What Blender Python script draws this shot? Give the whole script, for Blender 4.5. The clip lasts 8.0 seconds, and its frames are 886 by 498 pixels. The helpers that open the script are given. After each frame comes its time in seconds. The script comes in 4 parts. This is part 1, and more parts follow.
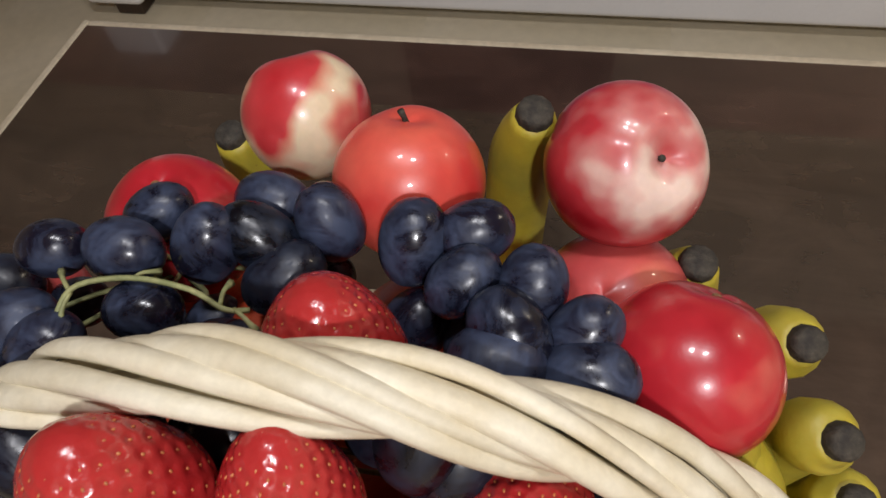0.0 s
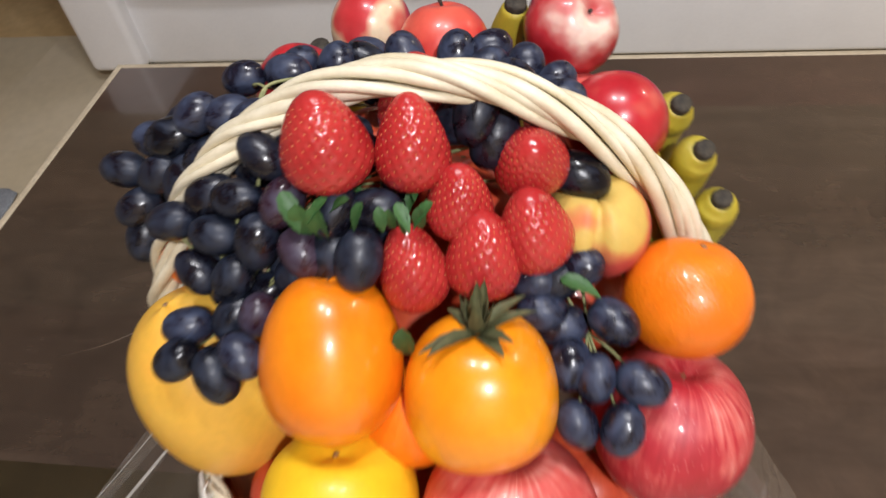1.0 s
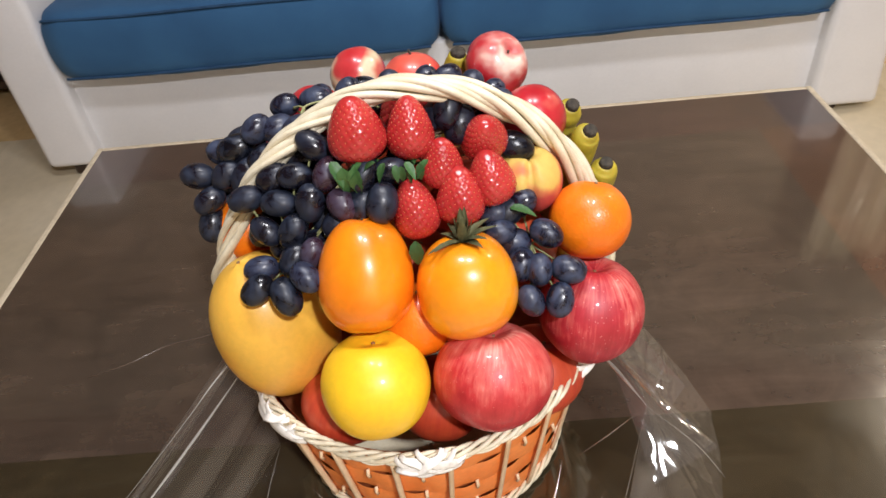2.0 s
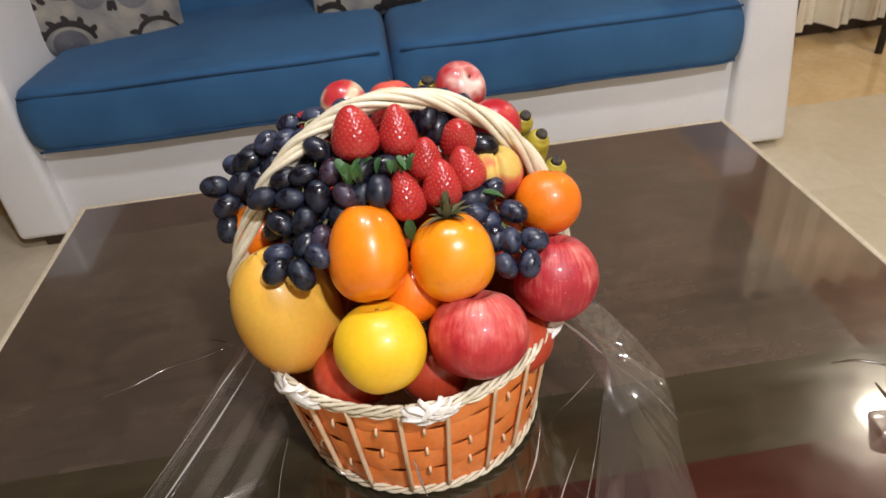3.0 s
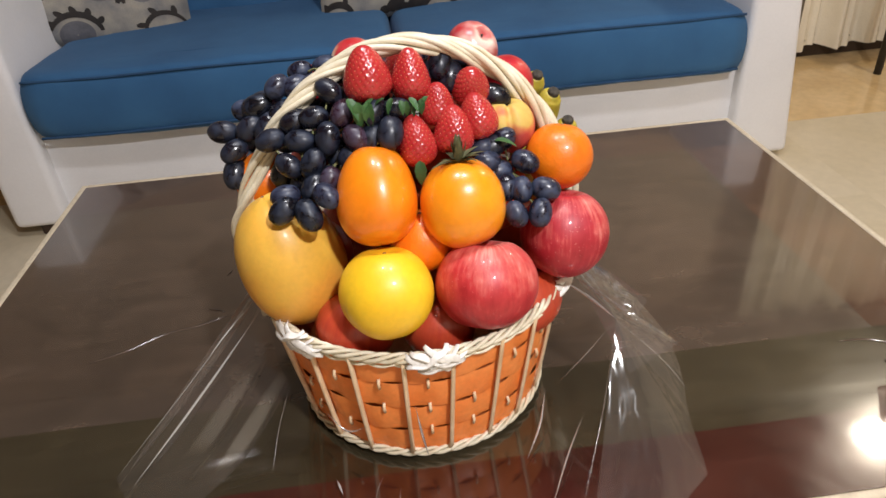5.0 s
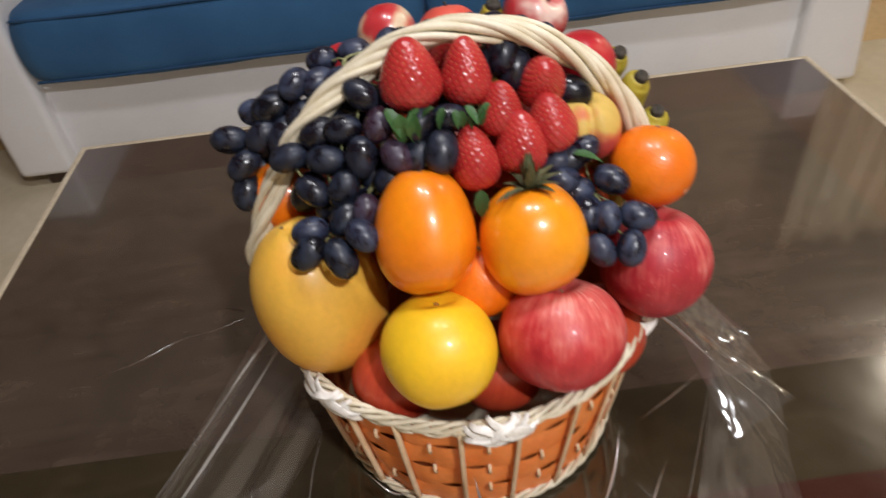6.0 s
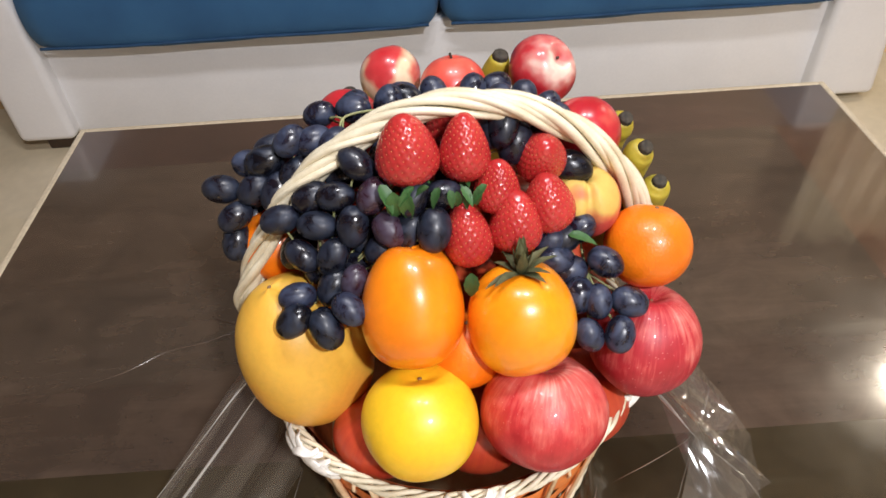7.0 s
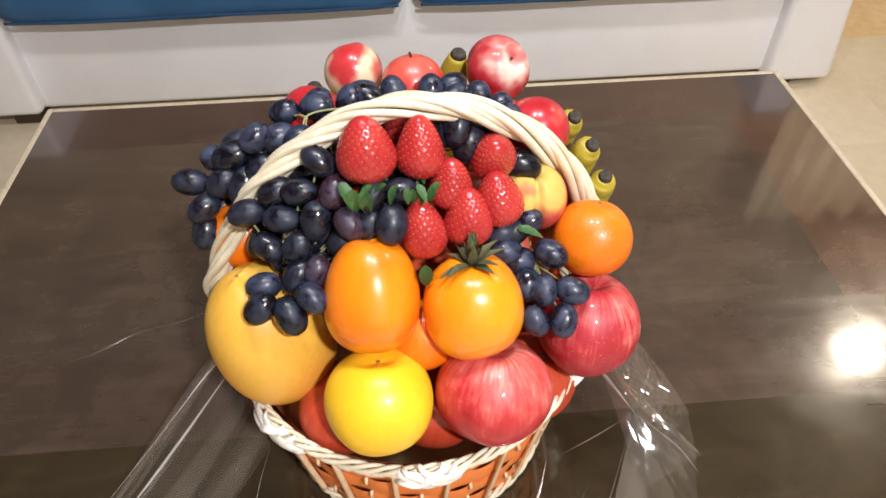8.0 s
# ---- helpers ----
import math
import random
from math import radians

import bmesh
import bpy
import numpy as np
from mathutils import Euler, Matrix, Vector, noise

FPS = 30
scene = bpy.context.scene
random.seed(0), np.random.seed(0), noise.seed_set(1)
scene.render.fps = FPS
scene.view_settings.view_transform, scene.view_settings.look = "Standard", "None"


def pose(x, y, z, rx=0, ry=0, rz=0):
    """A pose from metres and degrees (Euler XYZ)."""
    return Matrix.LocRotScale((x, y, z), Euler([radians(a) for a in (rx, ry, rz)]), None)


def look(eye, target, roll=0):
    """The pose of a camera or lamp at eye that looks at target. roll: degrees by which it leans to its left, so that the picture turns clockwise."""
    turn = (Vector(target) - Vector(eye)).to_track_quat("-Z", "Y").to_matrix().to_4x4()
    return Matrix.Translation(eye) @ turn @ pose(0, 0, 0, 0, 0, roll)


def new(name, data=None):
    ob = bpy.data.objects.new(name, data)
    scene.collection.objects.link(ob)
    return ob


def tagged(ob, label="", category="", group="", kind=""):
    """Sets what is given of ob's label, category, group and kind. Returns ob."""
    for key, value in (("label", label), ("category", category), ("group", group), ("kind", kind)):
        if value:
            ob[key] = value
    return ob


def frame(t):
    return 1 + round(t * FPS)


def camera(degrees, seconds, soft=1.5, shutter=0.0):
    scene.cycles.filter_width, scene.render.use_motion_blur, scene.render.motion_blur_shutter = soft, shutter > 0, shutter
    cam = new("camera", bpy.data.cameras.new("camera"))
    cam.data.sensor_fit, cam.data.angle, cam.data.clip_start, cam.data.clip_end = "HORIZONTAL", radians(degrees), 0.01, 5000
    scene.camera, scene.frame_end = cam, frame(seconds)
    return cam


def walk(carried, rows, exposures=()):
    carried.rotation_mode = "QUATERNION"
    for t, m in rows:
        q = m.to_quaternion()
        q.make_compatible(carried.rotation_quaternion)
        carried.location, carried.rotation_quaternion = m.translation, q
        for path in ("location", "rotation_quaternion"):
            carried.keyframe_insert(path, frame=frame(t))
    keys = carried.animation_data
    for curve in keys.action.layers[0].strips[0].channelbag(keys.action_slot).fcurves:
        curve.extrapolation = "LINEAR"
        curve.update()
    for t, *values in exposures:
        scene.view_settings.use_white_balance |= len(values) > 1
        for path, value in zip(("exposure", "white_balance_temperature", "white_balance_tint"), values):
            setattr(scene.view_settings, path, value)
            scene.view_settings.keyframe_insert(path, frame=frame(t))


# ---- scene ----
cam = camera(66.0, 8.0, shutter=0.4)
PATH = [
    (0, (0.115, -0.02, 1.051), (-0.244, 1.111, -0.559), -8.2),
    (0.3, (0.118, -0.046, 1.054), (-0.261, 1.139, -0.512), -8.0),
    (0.5, (0.119, -0.084, 1.058), (-0.283, 1.123, -0.486), -7.5),
    (0.7, (0.118, -0.142, 1.061), (-0.263, 1.119, -0.443), -7.2),
    (1, (0.116, -0.271, 1.096), (-0.166, 1.055, -0.375), -7.7),
    (1.2, (0.112, -0.355, 1.129), (-0.128, 1.029, -0.294), -8.1),
    (1.5, (0.111, -0.449, 1.166), (-0.085, 0.991, -0.209), -7.8),
    (1.7, (0.104, -0.482, 1.17), (-0.046, 0.997, -0.168), -7.0),
    (2.8, (0.031, -0.616, 1.158), (0.155, 0.988, -0.031), -5.7),
    (3, (0.034, -0.671, 1.17), (0.14, 0.974, 0.037), -6.2),
    (3.5, (0.051, -0.779, 1.182), (0.159, 0.922, 0.136), -4.4),
    (4, (0.053, -0.832, 1.187), (0.162, 0.878, 0.155), -4.5),
    (4.5, (0.04, -0.834, 1.155), (0.144, 0.873, 0.119), -2.7),
    (4.7, (0.026, -0.785, 1.106), (0.139, 0.917, 0.062), -3.3),
    (5.8, (-0.01, -0.561, 1.083), (0.112, 1.013, -0.145), -5.4),
    (6, (-0.007, -0.507, 1.112), (0.034, 1.026, -0.172), -6.5),
    (6.2, (-0.002, -0.474, 1.126), (-0.041, 1.015, -0.208), -7.5),
    (6.5, (0.028, -0.444, 1.145), (-0.027, 1.01, -0.227), -7.8),
    (7, (0.013, -0.438, 1.18), (0.038, 1.017, -0.192), -3.2),
    (7.2, (0.002, -0.443, 1.197), (0.089, 0.993, -0.193), -1.9),
    (7.5, (0.007, -0.446, 1.21), (0.133, 0.98, -0.186), -1.7),
    (8, (0.029, -0.457, 1.221), (0.124, 0.937, -0.209), -0.9),
]
STOPS = [(0, -0.66), (0.3, -0.5), (0.5, -0.52), (0.7, -0.6), (1, -0.15), (1.5, 0.08), (3, -0.14), (3.5, 0.0), (4.5, 0.0), (5.8, -0.35), (6, -0.42), (6.2, -0.3), (6.5, -0.18), (7, 0.04), (7.5, 0.18), (8, 0.22)]
walk(cam, [(t, look(eye, target, roll)) for t, eye, target, roll in PATH], STOPS)

# ---- light of the room ----
world = bpy.data.worlds.new("room_dusk")
scene.world = world
world.use_nodes = True
world.node_tree.nodes["Background"].inputs[0].default_value = (0.55, 0.6, 0.7, 1)
world.node_tree.nodes["Background"].inputs[1].default_value = 0.02
CEIL = 2.62
COOL, WARM = (0.965, 0.955, 0.99), (1.0, 0.86, 0.66)
# the last one, behind the viewer, is an added fill for the vertical fronts
LAMPS = [(-0.05, 0.12, 13, COOL), (0.42, 0.02, 14, COOL), (2.36, 1.5, 18, WARM), (0.75, -1.5, 80, COOL)]
for lx, ly, power, tone in LAMPS:
    d = bpy.data.lights.new("ceiling_lamp_light", "AREA")
    d.shape, d.size, d.energy, d.color = "DISK", 0.16, power, tone
    new("ceiling_lamp_light", d).matrix_world = look((lx, ly, CEIL - 0.03), (lx, ly, 0))


# ---- materials ----
def nodes_of(name):
    m = bpy.data.materials.new(name)
    m.use_nodes = True
    nt = m.node_tree
    return m, nt, nt.nodes["Principled BSDF"]


def link(nt, a, b):
    nt.links.new(a, b)


def coords(nt, what="Object"):
    return nt.nodes.new("ShaderNodeTexCoord").outputs[what]


def noise_of(nt, vec, scale, detail=3.0, rough=0.55, distort=0.0):
    n = nt.nodes.new("ShaderNodeTexNoise")
    n.inputs["Scale"].default_value = scale
    n.inputs["Detail"].default_value = detail
    n.inputs["Roughness"].default_value = rough
    n.inputs["Distortion"].default_value = distort
    link(nt, vec, n.inputs["Vector"])
    return n.outputs["Fac"]


def ramp(nt, fac, stops, ease="LINEAR"):
    r = nt.nodes.new("ShaderNodeValToRGB")
    r.color_ramp.interpolation = ease
    e = r.color_ramp.elements
    while len(e) < len(stops):
        e.new(0.5)
    for el, (p, c) in zip(e, stops):
        el.position, el.color = p, (*c, 1) if len(c) == 3 else c
    link(nt, fac, r.inputs[0])
    return r.outputs[0]


def mix(nt, fac, a, b, how="MIX"):
    n = nt.nodes.new("ShaderNodeMix")
    n.data_type, n.blend_type = "RGBA", how
    for sock, v in ((n.inputs[0], fac), (n.inputs[6], a), (n.inputs[7], b)):
        if isinstance(v, (int, float)):
            sock.default_value = v
        elif isinstance(v, tuple):
            sock.default_value = (*v, 1)
        else:
            link(nt, v, sock)
    return n.outputs[2]


def maths(nt, op, a, b=0.0, clamp=False):
    n = nt.nodes.new("ShaderNodeMath")
    n.operation, n.use_clamp = op, clamp
    for sock, v in zip(n.inputs, (a, b)):
        if isinstance(v, (int, float)):
            sock.default_value = v
        else:
            link(nt, v, sock)
    return n.outputs[0]


def bump(nt, bsdf, height, strength, dist):
    b = nt.nodes.new("ShaderNodeBump")
    b.inputs["Strength"].default_value, b.inputs["Distance"].default_value = strength, dist
    link(nt, height, b.inputs["Height"])
    link(nt, b.outputs[0], bsdf.inputs["Normal"])


def finish(bsdf, rough=0.5, coat=0.0, coat_rough=0.1, metal=0.0, sss=0.0, sheen=0.0):
    bsdf.inputs["Roughness"].default_value = rough
    bsdf.inputs["Coat Weight"].default_value = coat
    bsdf.inputs["Coat Roughness"].default_value = coat_rough
    bsdf.inputs["Metallic"].default_value = metal
    bsdf.inputs["Sheen Weight"].default_value = sheen
    if sss:
        bsdf.inputs["Subsurface Weight"].default_value = sss
        bsdf.inputs["Subsurface Radius"].default_value = (0.01, 0.004, 0.002)
        bsdf.inputs["Subsurface Scale"].default_value = 0.6


def surface(name, c1, c2, scale, rough=0.5, bstr=0.2, bscale=60, bdist=0.002, fine=0.25, vary=0.0, **more):
    """Two colours in large soft stains, with a fine grain over them and a fine relief."""
    m, nt, b = nodes_of(name)
    v = coords(nt)
    col = mix(nt, ramp(nt, noise_of(nt, v, scale), [(0.3, (0, 0, 0)), (0.7, (1, 1, 1))]), c1, c2)
    g = ramp(nt, noise_of(nt, v, bscale, 4), [(0.25, (1 - fine,) * 3), (0.75, (1 + fine,) * 3)])
    col = mix(nt, 1.0, col, g, "MULTIPLY")
    if vary:
        r = nt.nodes.new("ShaderNodeObjectInfo").outputs["Random"]
        col = mix(nt, 1.0, col, ramp(nt, r, [(0, (1 - vary,) * 3), (1, (1 + vary,) * 3)]), "MULTIPLY")
    link(nt, col, b.inputs["Base Color"])
    bump(nt, b, noise_of(nt, v, bscale, 5), bstr, bdist)
    finish(b, rough, **more)
    return m


def streaked(nt, around, along, scale=1.0):
    """Noise drawn out from pole to pole of a round fruit."""
    s = nt.nodes.new("ShaderNodeSeparateXYZ")
    link(nt, coords(nt), s.inputs[0])
    n = nt.nodes.new("ShaderNodeVectorMath")
    n.operation = "NORMALIZE"
    c = nt.nodes.new("ShaderNodeCombineXYZ")
    link(nt, s.outputs[0], c.inputs[0])
    link(nt, s.outputs[1], c.inputs[1])
    link(nt, c.outputs[0], n.inputs[0])
    t = nt.nodes.new("ShaderNodeSeparateXYZ")
    link(nt, n.outputs[0], t.inputs[0])
    d = nt.nodes.new("ShaderNodeCombineXYZ")
    link(nt, maths(nt, "MULTIPLY", t.outputs[0], around), d.inputs[0])
    link(nt, maths(nt, "MULTIPLY", t.outputs[1], around), d.inputs[1])
    link(nt, maths(nt, "MULTIPLY", s.outputs[2], along), d.inputs[2])
    return noise_of(nt, d.outputs[0], scale, 5, 0.6), s.outputs[2]


def smooth_skin(name, stops, scale, rough, coat, poles=0.0, pores=0.12, pore_scale=350, streak=None, sss=0.12, speck=None, cr=0.12, shift=0.3):
    """A fruit's skin: patches of colour by noise (drawn out into streaks if asked), leaning to the stem end by poles, with pores."""
    m, nt, b = nodes_of(name)
    v = coords(nt)
    off = nt.nodes.new("ShaderNodeVectorMath")
    off.operation = "ADD"
    link(nt, v, off.inputs[0])
    off.inputs[1].default_value = (shift, 0.7 * shift, 1.3 * shift)
    if streak:
        f, z = streaked(nt, *streak)
        f2 = noise_of(nt, off.outputs[0], scale, 2)
        f = maths(nt, "ADD", maths(nt, "MULTIPLY", f, 0.5), maths(nt, "MULTIPLY", f2, 0.5))
    else:
        f = noise_of(nt, off.outputs[0], scale, 2.5, 0.5)
        s = nt.nodes.new("ShaderNodeSeparateXYZ")
        link(nt, v, s.inputs[0])
        z = s.outputs[2]
    if poles:
        f = maths(nt, "ADD", f, maths(nt, "MULTIPLY", z, poles))
    col = ramp(nt, f, stops)
    fine = ramp(nt, noise_of(nt, v, 160, 4), [(0.3, (0.94, 0.94, 0.94)), (0.7, (1.04, 1.04, 1.04))])
    col = mix(nt, 1.0, col, fine, "MULTIPLY")
    if speck:
        vo = nt.nodes.new("ShaderNodeTexVoronoi")
        vo.inputs["Scale"].default_value = speck[0]
        link(nt, v, vo.inputs["Vector"])
        col = mix(nt, ramp(nt, vo.outputs["Distance"], [(0.0, (0.8,) * 3), (speck[2], (0, 0, 0))]), col, speck[1])
    link(nt, col, b.inputs["Base Color"])
    bump(nt, b, noise_of(nt, v, pore_scale, 2), pores, 0.0008)
    finish(b, rough, coat, cr * 0.55, sss=sss)
    return m


persimmon_skin = smooth_skin("persimmon_skin", [(0.3, (0.76, 0.155, 0.004)), (0.55, (0.85, 0.23, 0.006)), (0.75, (0.9, 0.3, 0.008))], 14, 0.32, 0.5, poles=1.2, pores=0.06)
persimmon_pale = smooth_skin("persimmon_pale", [(0.3, (0.82, 0.22, 0.006)), (0.55, (0.88, 0.3, 0.008)), (0.75, (0.92, 0.37, 0.012))], 14, 0.3, 0.5, poles=0.6, pores=0.06)
orange_peel = smooth_skin("orange_peel", [(0.3, (0.78, 0.16, 0.004)), (0.7, (0.88, 0.21, 0.006))], 20, 0.38, 0.3, pores=0.55, pore_scale=420)
yellow_skin = smooth_skin("yellow_skin", [(0.25, (0.86, 0.47, 0.012)), (0.6, (0.9, 0.56, 0.02)), (0.85, (0.84, 0.6, 0.06))], 9, 0.42, 0.15, poles=1.0, pores=0.15, cr=0.25)
mango_skin = smooth_skin("mango_skin", [(0.3, (0.77, 0.34, 0.05)), (0.45, (0.76, 0.42, 0.055)), (0.8, (0.73, 0.46, 0.08))], 8, 0.45, 0.1, poles=0.8, pores=0.15, cr=0.3, speck=(45, (0.4, 0.22, 0.05), 0.05))
apple_skin = smooth_skin("apple_skin", [(0.28, (0.36, 0.012, 0.018)), (0.5, (0.5, 0.032, 0.036)), (0.66, (0.62, 0.12, 0.1)), (0.85, (0.8, 0.4, 0.33))], 34, 0.46, 0.15, poles=3.0, streak=(11, 55, 1.0), speck=(260, (0.75, 0.4, 0.33), 0.12))
deep_apple = smooth_skin("deep_apple", [(0.28, (0.3, 0.010, 0.018)), (0.5, (0.42, 0.022, 0.034)), (0.6, (0.56, 0.1, 0.09)), (0.76, (0.72, 0.3, 0.25))], 34, 0.48, 0.15, poles=0.8, streak=(14, 30, 1.0), speck=(230, (0.8, 0.4, 0.35), 0.16))
hidden_apple = smooth_skin("hidden_apple", [(0.25, (0.4, 0.03, 0.02)), (0.7, (0.62, 0.1, 0.03))], 12, 0.4, 0.2, streak=(7, 6, 1.0))
nectarine_skin = smooth_skin("nectarine_skin", [(0.4, (0.36, 0.010, 0.018)), (0.56, (0.5, 0.035, 0.045)), (0.68, (0.6, 0.2, 0.18)), (0.8, (0.8, 0.6, 0.5))], 30, 0.32, 0.4, poles=8.0, pores=0.05)
nectarine_blotched = smooth_skin("nectarine_blotched", [(0.36, (0.44, 0.014, 0.02)), (0.5, (0.56, 0.05, 0.055)), (0.545, (0.68, 0.3, 0.2)), (0.6, (0.78, 0.62, 0.42))], 17, 0.3, 0.5, pores=0.05)
nectarine_red = smooth_skin("nectarine_red", [(0.3, (0.36, 0.010, 0.018)), (0.55, (0.5, 0.022, 0.032)), (0.72, (0.6, 0.14, 0.1))], 26, 0.3, 0.4, pores=0.05)
nectarine_pink = smooth_skin("nectarine_pink", [(0.3, (0.46, 0.04, 0.05)), (0.6, (0.58, 0.1, 0.085)), (0.85, (0.68, 0.26, 0.12))], 18, 0.4, 0.2, pores=0.05)
tomato_skin = smooth_skin("tomato_skin", [(0.3, (0.6, 0.04, 0.035)), (0.7, (0.74, 0.13, 0.085))], 30, 0.36, 0.35, pores=0.04, poles=1.5)
peach_skin = smooth_skin("peach_skin", [(0.46, (0.46, 0.06, 0.05)), (0.58, (0.6, 0.2, 0.07)), (0.68, (0.62, 0.42, 0.1))], 24, 0.6, 0.0, poles=9.0, pores=0.2)
banana_skin = smooth_skin("banana_skin", [(0.3, (0.26, 0.23, 0.035)), (0.55, (0.46, 0.36, 0.03)), (0.8, (0.56, 0.43, 0.035))], 24, 0.5, 0.0, pores=0.2, speck=(60, (0.2, 0.12, 0.02), 0.05))
banana_tip = surface("banana_tip", (0.02, 0.016, 0.012), (0.06, 0.05, 0.035), 200, 0.8, 0.8, 500, 0.001)
strawberry_flesh = smooth_skin("strawberry_flesh", [(0.3, (0.37, 0.018, 0.02)), (0.6, (0.46, 0.034, 0.032)), (0.9, (0.54, 0.075, 0.055))], 30, 0.22, 0.35, pores=0.25, sss=0.12, cr=0.08, pore_scale=500)
strawberry_seed = surface("strawberry_seed", (0.5, 0.13, 0.045), (0.62, 0.24, 0.08), 300, 0.4, 0.1)
leaf_green = surface("leaf_green", (0.025, 0.085, 0.022), (0.06, 0.14, 0.04), 60, 0.5, 0.5, 300, 0.001, vary=0.25)
dry_calyx = surface("dry_calyx", (0.05, 0.065, 0.024), (0.11, 0.1, 0.04), 80, 0.7, 0.6, 300, 0.001)
stem_green = surface("stem_green", (0.2, 0.22, 0.09), (0.32, 0.31, 0.14), 90, 0.6, 0.4, 300, 0.001)


def grape_material(name, c1, c2, bloom):
    m, nt, b = nodes_of(name)
    v = coords(nt)
    rnd = nt.nodes.new("ShaderNodeObjectInfo").outputs["Random"]
    off = nt.nodes.new("ShaderNodeVectorMath")
    off.operation = "ADD"
    link(nt, v, off.inputs[0])
    link(nt, rnd, off.inputs[1])
    col = mix(nt, rnd, c1, c2)
    f = ramp(nt, noise_of(nt, off.outputs[0], 62, 5, 0.66, 0.6), [(0.4, (0, 0, 0)), (0.64, (1, 1, 1))])
    dust = mix(nt, f, col, bloom)
    link(nt, dust, b.inputs["Base Color"])
    link(nt, ramp(nt, f, [(0, (0.2,) * 3), (1, (0.6,) * 3)]), b.inputs["Roughness"])
    bump(nt, b, noise_of(nt, off.outputs[0], 90, 3), 0.22, 0.0015)
    b.inputs["Coat Weight"].default_value = 0.06
    b.inputs["Coat Roughness"].default_value = 0.2
    return m


grape_skin = grape_material("grape_skin", (0.003, 0.003, 0.005), (0.007, 0.005, 0.009), (0.015, 0.022, 0.042))
grape_bloom = grape_material("grape_bloom", (0.005, 0.005, 0.011), (0.011, 0.009, 0.018), (0.036, 0.049, 0.092))
grape_purple = grape_material("grape_purple", (0.022, 0.008, 0.014), (0.034, 0.012, 0.022), (0.055, 0.045, 0.075))

rattan = surface("rattan", (0.64, 0.55, 0.37), (0.79, 0.73, 0.57), 34, 0.5, 0.35, 320, 0.001, fine=0.06, vary=0.07)
cane = surface("cane", (0.68, 0.47, 0.27), (0.8, 0.63, 0.42), 30, 0.5, 0.35, 320, 0.001, fine=0.08, vary=0.08)
rattan_peel = surface("rattan_peel", (0.78, 0.75, 0.68), (0.86, 0.84, 0.8), 60, 0.42, 0.3, 240, 0.001, fine=0.1)
chip_strip = surface("chip_strip", (0.92, 0.24, 0.045), (0.95, 0.31, 0.075), 25, 0.45, 0.3, 150, 0.001, fine=0.08, vary=0.08)


def lacquered(name, dark, mid, pale):
    """Stained veneer under a glossy, slightly wavy clear cover."""
    m, nt, b = nodes_of(name)
    v = coords(nt)
    mp = nt.nodes.new("ShaderNodeMapping")
    mp.inputs["Scale"].default_value = (1.2, 9, 9)
    link(nt, v, mp.inputs["Vector"])
    grain = noise_of(nt, mp.outputs[0], 5, 6, 0.6, 0.6)
    col = ramp(nt, grain, [(0.3, dark), (0.6, mid), (0.8, pale)])
    stain = ramp(nt, noise_of(nt, v, 3.2, 3), [(0.35, (0.8, 0.8, 0.8)), (0.7, (1.2, 1.15, 1.1))])
    smear = ramp(nt, noise_of(nt, v, 11, 5, 0.65, 0.8), [(0.4, (0.9, 0.9, 0.9)), (0.72, (1.28, 1.26, 1.22))])
    link(nt, mix(nt, 1.0, mix(nt, 1.0, col, stain, "MULTIPLY"), smear, "MULTIPLY"), b.inputs["Base Color"])
    link(nt, ramp(nt, noise_of(nt, v, 7, 4), [(0.3, (0.13,) * 3), (0.75, (0.26,) * 3)]), b.inputs["Roughness"])
    wav = maths(nt, "ADD", noise_of(nt, v, 6, 2), maths(nt, "MULTIPLY", noise_of(nt, v, 26, 3), 0.12))
    bump(nt, b, wav, 0.06, 0.02)
    b.inputs["Coat Weight"].default_value = 1.0
    link(nt, ramp(nt, noise_of(nt, v, 9, 4), [(0.35, (0.045,) * 3), (0.75, (0.095,) * 3)]), b.inputs["Coat Roughness"])
    b.inputs["Coat IOR"].default_value = 1.62
    return m


table_wood = lacquered("lacquered_wood", (0.053, 0.038, 0.028), (0.066, 0.047, 0.035), (0.081, 0.058, 0.044))
table_russet = lacquered("russet_veneer", (0.046, 0.026, 0.021), (0.056, 0.032, 0.026), (0.068, 0.040, 0.032))
table_tan = lacquered("tan_veneer", (0.066, 0.033, 0.021), (0.082, 0.042, 0.027), (0.098, 0.053, 0.035))
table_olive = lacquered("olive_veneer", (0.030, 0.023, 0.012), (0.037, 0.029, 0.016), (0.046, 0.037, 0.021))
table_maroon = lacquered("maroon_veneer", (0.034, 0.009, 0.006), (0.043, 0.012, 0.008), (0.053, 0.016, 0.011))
table_edge = surface("table_edge", (0.5, 0.42, 0.3), (0.62, 0.54, 0.4), 12, 0.35, 0.2, 120, 0.001, fine=0.14)
sofa_hide = surface("sofa_hide", (0.78, 0.78, 0.79), (0.84, 0.84, 0.85), 4, 0.48, 0.06, 120, 0.002, fine=0.02)
sofa_cloth = surface("sofa_cloth", (0.022, 0.095, 0.22), (0.034, 0.13, 0.28), 5, 0.85, 0.5, 700, 0.001, fine=0.12, sheen=0.04)
piping_cloth = surface("piping_cloth", (0.012, 0.05, 0.12), (0.018, 0.07, 0.16), 20, 0.85, 0.4, 500, 0.001)
pillow_satin = surface("pillow_satin", (0.16, 0.165, 0.175), (0.42, 0.385, 0.31), 9, 0.3, 0.25, 260, 0.001, fine=0.12)
